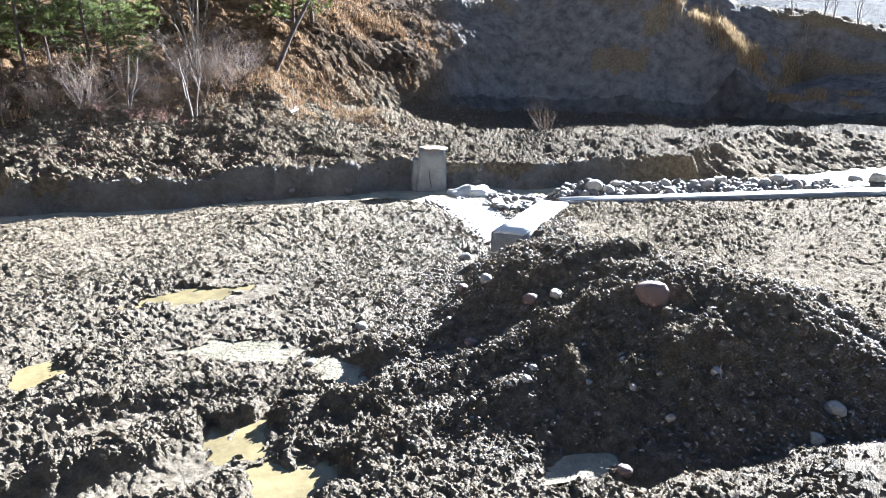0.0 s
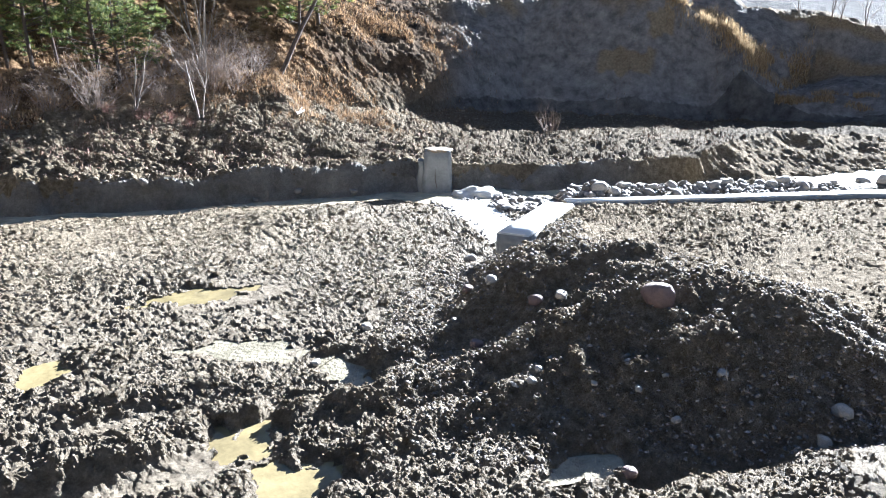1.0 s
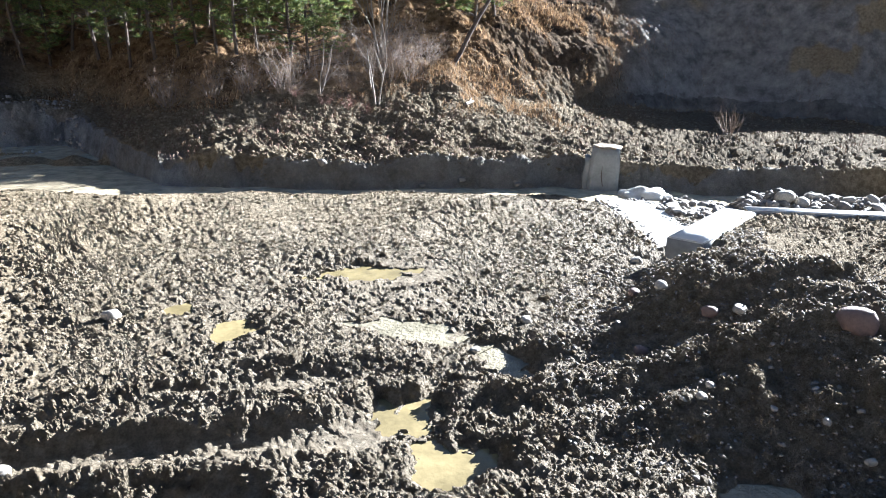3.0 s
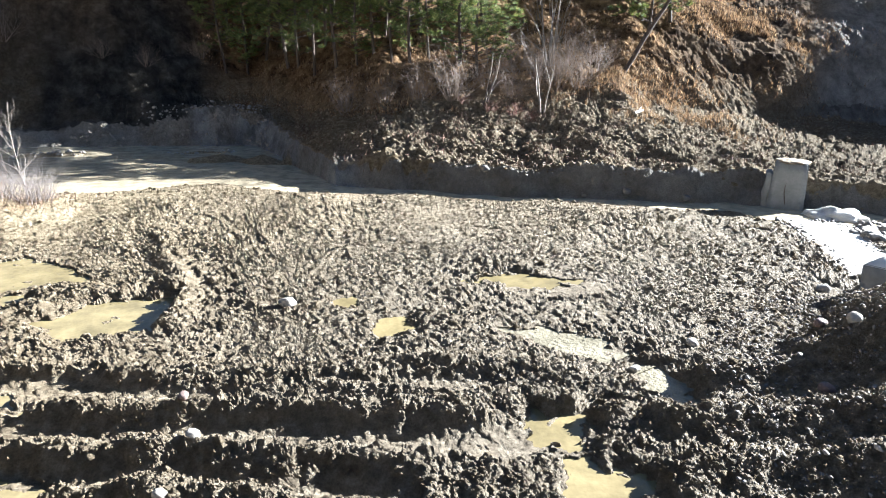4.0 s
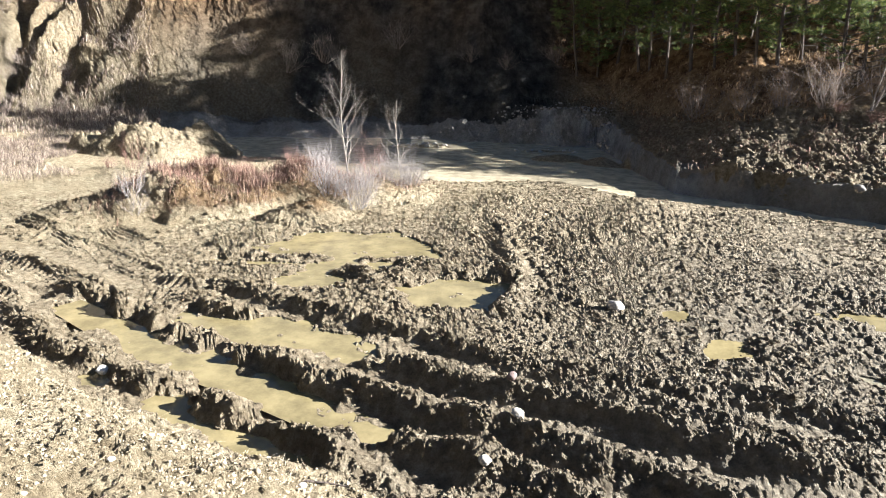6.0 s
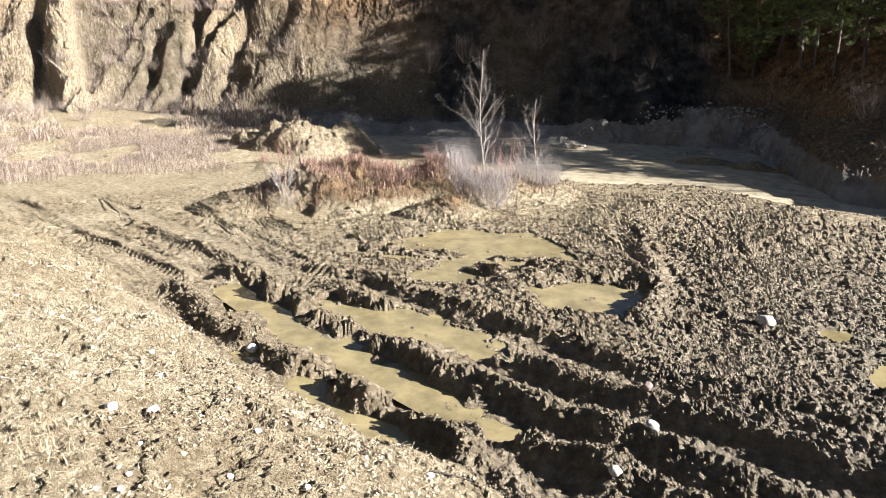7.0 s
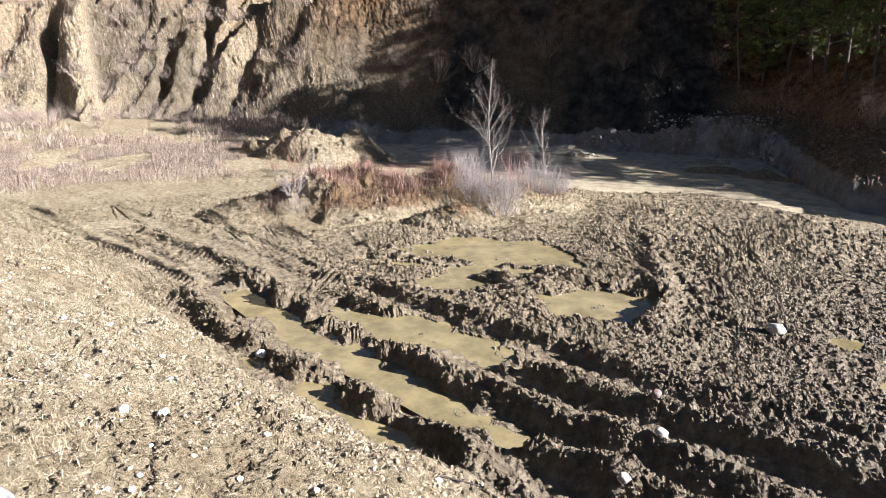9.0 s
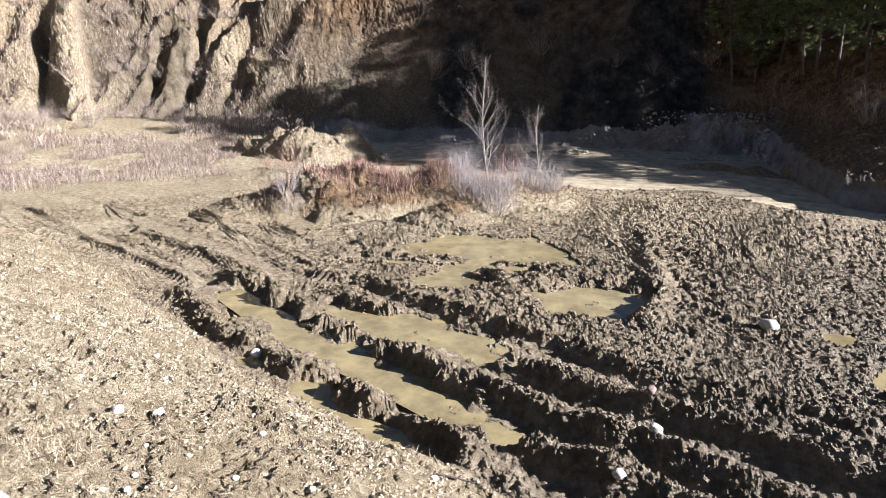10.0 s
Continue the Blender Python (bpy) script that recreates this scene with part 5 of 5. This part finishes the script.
stand_copies(brown, [(1.1, 21.4), (0.1, 21.8), (2.2, 21.2), (4.1, 21.4), (5.6, 21.8), (6.3, 21.9), (6.1, 22.7), (7.1, 22.7), (5.2, 22.4), (-1.2, 22.6), (7.4, 24.0), (6.6, 24.2), (4.6, 23.2), (3.4, 21.8)], RS, 0.5, 0.95)
red = shrub("red_shrub", "low reddish bramble shrub on the bank", "shrub", "reddish shrubs", 45, 16, 0.9, 0.010, 2, 0.6, RED_TWIG, 4, 1.0)
stand_copies(red, [(3.92, 20.3), (3.3, 20.5), (4.4, 20.1), (2.5, 20.8), (-11.3, 12.1), (-10.6, 12.5), (-10.0, 12.9), (-9.5, 13.4), (-17.3, 14.6), (-10.9, 12.9), (-9.4, 13.0), (-11.9, 11.7)], RS, 0.4, 0.62)
stand(shrub("shrub", "small bare spreading bush on the muddy terrace", "shrub", "", 46, 12, 1.15, 0.014, 2, 0.5, TWIG, 4, 0.9), 16.4, 18.1, 0)
dark = shrub("shrub", "leafless bush on the shaded cliff", "shrub", "bushes on the dark cliff", 47, 12, 2.2, 0.016, 2, 0.8, TWIG, 5, 1.4)
_spots = [polar(a, r) for a, r in ((14, 31), (21, 30.4), (27, 31.6), (33, 32.2), (39, 33.2), (45, 37), (18, 30.2), (36, 32.4), (46, 38.5))]
stand_copies(dark, _spots, RS, 0.45, 0.9, 14)
scrub = shrub("scrub_bush", "greyish brown leafless scrub at the cliff foot", "shrub", "scrub below the cliff", 48, 16, 1.5, 0.014, 2, 0.75, TWIG, 4, 1.5)
_spots = [polar(a, r) for a, r in ((48, 31.4), (50, 32.2), (51.5, 33), (53, 32.6), (54.5, 33.2), (56, 33.4), (58, 33), (59.5, 34.2), (61, 34.4), (62.5, 34.2), (64, 34.8), (66, 35), (67.5, 35.4), (69, 35), (57, 31), (63, 32), (66, 32.6), (55, 36), (60, 37.6), (65, 38.5), (68, 38), (52, 35.5), (62, 36.2), (57.5, 36.6))] + [polar(47.5 + 23 * ((k * 0.618) % 1), 34.5 + 6 * ((k * 0.377) % 1)) for k in range(22)] + [polar(50 + 19 * ((k * 0.618 + 0.3) % 1), 36 + 6 * ((k * 0.755) % 1)) for k in range(14)]
stand_copies(scrub, _spots, RS, 0.45, 0.95)

far_tree = shrub("bare_tree", "thin leafless tree on the far grassy crest", "tree", "bare trees on the far crest", 49, 2, 2.6, 0.03, 3, 0.4, TWIG, 3, 0.25)
stand_copies(far_tree, [polar(a, float(ring(RIDGE, np.array([a]))[0][0])) for a in (-60.4, -62.4, -63.0, -64.6)], RS, 0.6, 0.95)

# ---- the bushy hummock by the river ----
stand(sapling("tall pale bare sapling rising from the bushes", 51, 3.5, 0.022, PALE_BARK, 26, 1.5), -9.35, 15.05, 0)
stand(sapling("shorter pale bare sapling among the bushes", 52, 2.3, 0.016, PALE_BARK, 18, 1.05), -8.2, 15.9, 0)
lilac = shrub("pale_bush", "dense pale grey leafless bush on the hummock", "bush", "pale bushes", 53, 26, 1.25, 0.009, 2, 0.55, LILAC_TWIG, 5, 1.0)
stand_copies(lilac, [(-8.3, 12.7), (-7.6, 12.7), (-8.0, 13.1), (-7.4, 14.5), (-7.2, 14.7), (-8.7, 13.0), (-7.7, 14.2), (-7.8, 13.5), (-9.0, 13.4)], RS, 0.55, 0.8)
stand_copies(shrub("thin_bush", "sparse pale leafless bush at the hummock edge", "bush", "thin bushes", 54, 12, 0.95, 0.008, 2, 0.5, LILAC_TWIG, 4, 0.9), [(-11.2, 9.9), (-11.6, 10.2), (-12.2, 11.6), (-9.6, 13.8)], RS, 0.5, 0.8)
stand_copies(shrub("thin_red_bush", "sparse dark red leafless bush", "bush", "thin bushes", 55, 7, 1.3, 0.008, 2, 0.45, RED_TWIG, 4, 0.5), [(-8.75, 15.5), (-9.0, 15.9), (-16.4, 14.6)], RS, 0.8, 1.2)

# ---- grasses ----


def grasses():
    n = 46000
    az, u = RNG.uniform(-28, 14, n), RNG.random(n)
    a, b = ring(SLUMP_TOP, az)[0], ring(SLOPE_HIGH, az)[0]
    r = a - 0.1 + (b - a + 0.5) * u**1.2
    x, y = polar(az, r)
    keep = clumped(x, y, 1.4, 311, -0.25)
    x, y = x[keep], y[keep]
    h = RNG.uniform(0.03, 0.12, len(x)) * (0.7 + 1.3 * (fractal(x, y, 1.0, 2, 312) > 0.25))
    blades("slope_grass", np.stack([x, y, height_at(x, y)], 1), h, 0.014, BROWN_GRASS, RNG, 2.6, "matted brown grass and leaf litter under the pines", "grass")
    n = 10000
    az, r = RNG.normal(-29, 3.4, n), RNG.normal(31.0, 1.2, n)
    x, y = polar(az, r)
    keep = clumped(x, y, 1.1, 313, 0.0)
    x, y = x[keep], y[keep]
    blades("rim_grass", np.stack([x, y, height_at(x, y)], 1), RNG.uniform(0.08, 0.28, len(x)), 0.009, BROWN_GRASS, RNG, 1.9, "tufted dead grass along the hollow's rim", "grass")
    n = 9000
    az, r = RNG.normal(-22, 4.2, n), RNG.normal(23.3, 1.2, n)
    x, y = polar(az, r)
    keep = clumped(x, y, 0.9, 314, 0.0)
    x, y = x[keep], y[keep]
    blades("tuft_grass", np.stack([x, y, height_at(x, y)], 1), RNG.uniform(0.1, 0.3, len(x)), 0.005, BROWN_GRASS, RNG, 1.3, "golden dry tufts at the top of the slump", "grass")
    n = 4000
    az, r = RNG.uniform(-56, -31, n), RNG.uniform(32, 40, n)
    x, y = polar(az, r)
    keep = clumped(x, y, 1.5, 321, 0.1)
    x, y = x[keep], y[keep]
    blades("hollow_scrub", np.stack([x, y, height_at(x, y)], 1), RNG.uniform(0.06, 0.3, len(x)), 0.012, TWIG, RNG, 1.4, "low grey scrub on the shaded earth slope", "scrub")
    n = 9000
    az, u = RNG.uniform(-69, -59.5, n), RNG.random(n)
    a, b = ring(SLOPE_MID, az)[0], ring(SLOPE_HIGH, az)[0]
    x, y = polar(az, a - 0.1 + 0.3 * (b - a) * u)
    keep = clumped(x, y, 1.4, 315, -0.1)
    x, y = x[keep], y[keep]
    blades("bank_grass", np.stack([x, y, height_at(x, y)], 1), RNG.uniform(0.12, 0.36, len(x)), 0.009, GOLD_GRASS, RNG, 1.0, "sunlit golden grass on the far ridge bank", "grass")
    n = 9000
    az = RNG.uniform(-61.5, -51, n)
    x, y = polar(az, ring(SLOPE_HIGH, az)[0] + RNG.normal(0.5, 0.55, n))
    keep = clumped(x, y, 0.8, 322, -0.3)
    x, y = x[keep], y[keep]
    blades("crest_grass", np.stack([x, y, height_at(x, y)], 1), RNG.uniform(0.2, 0.55, len(x)), 0.011, GOLD_GRASS, RNG, 1.3, "backlit golden grass along the spur's crest", "grass")
    n = 80000
    az, r = RNG.uniform(49, 76, n), RNG.normal(25.8, 2.2, n)
    x, y = polar(az, r)
    keep = clumped(x, y, 1.6, 316, -0.4) & (np.abs(r - 25.6) < 4.2) & (np.hypot(x + 16.8, y - 16.6) > 3.2)
    x, y = x[keep], y[keep]
    blades("reeds", np.stack([x, y, height_at(x, y)], 1), RNG.uniform(0.08, 0.22, len(x)) * (1 + 1.0 * smooth(-0.2, 0.7, fractal(x, y, 0.7, 3, 332))), 0.0035, REED, RNG, 1.9, "band of pale pinkish dry reeds on the flat", "reeds")
    n = 42000
    az, r = RNG.uniform(46, 76, n), RNG.uniform(28.5, 43.0, n)
    x, y = polar(az, r)
    keep = clumped(x, y, 2.5, 317, 0.05)
    x, y = x[keep], y[keep]
    blades("cliff_grass", np.stack([x, y, height_at(x, y)], 1), RNG.uniform(0.12, 0.42, len(x)), 0.008, REED, RNG, 1.2, "dry grass and scrub below the pale cliff", "grass")
    n = 7000
    az, u = RNG.uniform(-58, 7, n), RNG.random(n)
    a, b = ring(FACE_TOP, az)[0], ring(SLUMP_TOP, az)[0]
    x, y = polar(az, a - 0.1 + (b - a + 0.2) * u)
    keep = clumped(x, y, 0.9, 320, -0.05)
    x, y = x[keep], y[keep]
    blades("slump_debris", np.stack([x, y, height_at(x, y)], 1), RNG.uniform(0.05, 0.2, len(x)), 0.008, BRAMBLE, RNG, 2.4, "torn roots and dead stems in the slumped earth", "debris")
    n = 26000
    u, w = RNG.normal(0, 1.5, n), RNG.normal(0.1, 0.6, n)
    x, y = -10.1 + 0.72 * u - 0.69 * w, 12.6 + 0.69 * u + 0.72 * w
    keep = clumped(x, y, 0.8, 318, -0.2)
    x, y = x[keep], y[keep]
    blades("hummock_grass", np.stack([x, y, height_at(x, y)], 1), RNG.uniform(0.06, 0.34, len(x)), 0.004, BRAMBLE, RNG, 2.4, "reddish brown tangle of dead stems on the hummock", "grass")
    n = 42000
    az, r = RNG.uniform(-25, 82, n), 1.8 + 9 * RNG.random(n) ** 1.3
    x, y = polar(az, r)
    keep = (land(x, y)["near"] > 0.5) & clumped(x, y, 0.7, 319, -0.35)
    x, y = x[keep], y[keep]
    blades("straw", np.stack([x, y, height_at(x, y)], 1), np.exp(RNG.normal(-3.3, 0.55, len(x))).clip(0.012, 0.14), 0.0011, STRAW, RNG, label="bits of old straw strewn on the dry bank", category="straw", lying=True)
    # dead tufts, darker litter round them
    spots = [(-9.5, 5.0, 0.45, 900), (-3.55, 1.45, 0.18, 260), (-3.9, 1.7, 0.15, 140), (-8.7, 4.3, 0.3, 300), (-6.8, 3.0, 0.25, 200), (-4.9, 3.1, 0.16, 120), (-3.3, 2.6, 0.12, 90), (4.0, 3.2, 0.1, 90), (4.35, 3.05, 0.1, 90), (-10.8, 5.3, 0.5, 500)]
    x = np.concatenate([RNG.normal(a, c, k) for a, _, c, k in spots])
    y = np.concatenate([RNG.normal(a, c * 0.6, k) for _, a, c, k in spots])
    blades("dead_tufts", np.stack([x, y, height_at(x, y)], 1), RNG.uniform(0.02, 0.11, len(x)), 0.0014, STRAW, RNG, 2.0, "flattened tufts of bleached dead grass", "grass")
    n = 5200
    az, r = RNG.uniform(-20, 80, n), 1.9 + 9 * RNG.random(n) ** 1.3
    x, y = polar(az, r)
    keep = (land(x, y)["near"] > 0.4) & clumped(x, y, 0.35, 331, 0.3)
    x, y = x[keep], y[keep]
    blades("dark_litter", np.stack([x, y, height_at(x, y)], 1), np.exp(RNG.normal(-3.5, 0.5, len(x))).clip(0.01, 0.1), 0.003, DEBRIS, RNG, label="dark scraps of rotten stems on the bank", category="debris", lying=True)


grasses()

# ---- sticks, roots and odd pieces ----


def stick(name, label, path, radius, mat, category="stick", snag=True):
    pts = [(np.array(p, float), radius * (1 - 0.4 * k / (len(path) - 1))) for k, p in enumerate(path)]
    lines = [pts]
    if snag:
        m = pts[len(pts) // 2]
        lines.append([(m[0], radius * 0.6), (m[0] + np.array([0.08, 0.1, 0.06]) * radius * 40, radius * 0.3)])
    return tagged(new(name, arrays_mesh(name, *tube_arrays(lines, 7), mat, True)), label, category)


def on_ground(pts, lift):
    zs = height_at([p[0] for p in pts], [p[1] for p in pts])
    top = float(np.max(zs))
    return [(x, y, max(float(z), top - 0.05) + lift) for (x, y), z in zip(pts, zs)]


stick("log", "bleached broken log lying on the slumped bank", on_ground([(7.55, 19.85), (7.72, 19.99), (7.95, 20.2)], 0.10), 0.055, DEAD_WOOD, "log")
stick("stick", "dark dry stick lying on the near bank", on_ground([(-2.62, 3.38), (-2.5, 3.46), (-2.36, 3.5)], 0.012), 0.009, BARK)
stick("stick", "pale dry stick lying on the near bank", on_ground([(-4.95, 1.62), (-4.85, 1.75), (-4.7, 1.82)], 0.008), 0.006, DEAD_WOOD)
stick("stick", "thin pale stick poking from the earth slope", [(5.3, 3.32, 0.42), (5.24, 3.3, 0.52), (5.2, 3.28, 0.60)], 0.006, DEAD_WOOD, snag=False)


def roots():
    rng = np.random.default_rng(71)
    paths = []
    for _ in range(130):
        az = rng.uniform(-32, 3)
        r, z = float(ring(FACE_TOP, np.array([az]))[0][0]), float(ring(FACE_TOP, np.array([az]))[1][0])
        x, y = on_ring(az, r + 0.05)
        d = np.array([STAND[0] - x, STAND[1] - y, 0]) / r
        long = rng.uniform(0.2, 0.75)
        p, path = np.array([x, y, z + rng.uniform(-0.1, 0.25)]), []
        for k in range(6):
            path.append((p.copy(), 0.011 * (1 - 0.7 * k / 5)))
            p = p + (d * (0.55 - 0.09 * k) + np.array([rng.normal(0, 0.3), 0, 0.1 - 0.28 * k])) * long / 5
        paths.append(path)
    tagged(new("hanging_roots", arrays_mesh("hanging_roots", *tube_arrays(paths, 4), ROOT, True)), "thin roots hanging from the cut bank edge", "roots", kind="stuff")


roots()


# Made-up slab for an unidentified grey object, placed to fit the view's corner.
def slab():
    bm = rough_block(bmesh.new(), [(-0.5, -0.3, 0), (0.5, -0.3, 0), (0.5, 0.3, 0), (-0.5, 0.3, 0)], [(-0.5, -0.3, 0.12), (0.5, -0.3, 0.12), (0.5, 0.3, 0.12), (-0.5, 0.3, 0.12)], 4, 0.008, 12)
    bmesh.ops.recalc_face_normals(bm, faces=bm.faces[:])
    ob = tagged(new("unknown_grey_object", mesh_from("unknown_grey_object", bm, CONCRETE)), "unidentified grey object at the bank, stood in for by a slab", "slab")
    ob.matrix_basis = pose(-3.6, 0.77, float(height_at(-3.6, 0.9)[0]) - 0.06, 3, 4, 6)


slab()
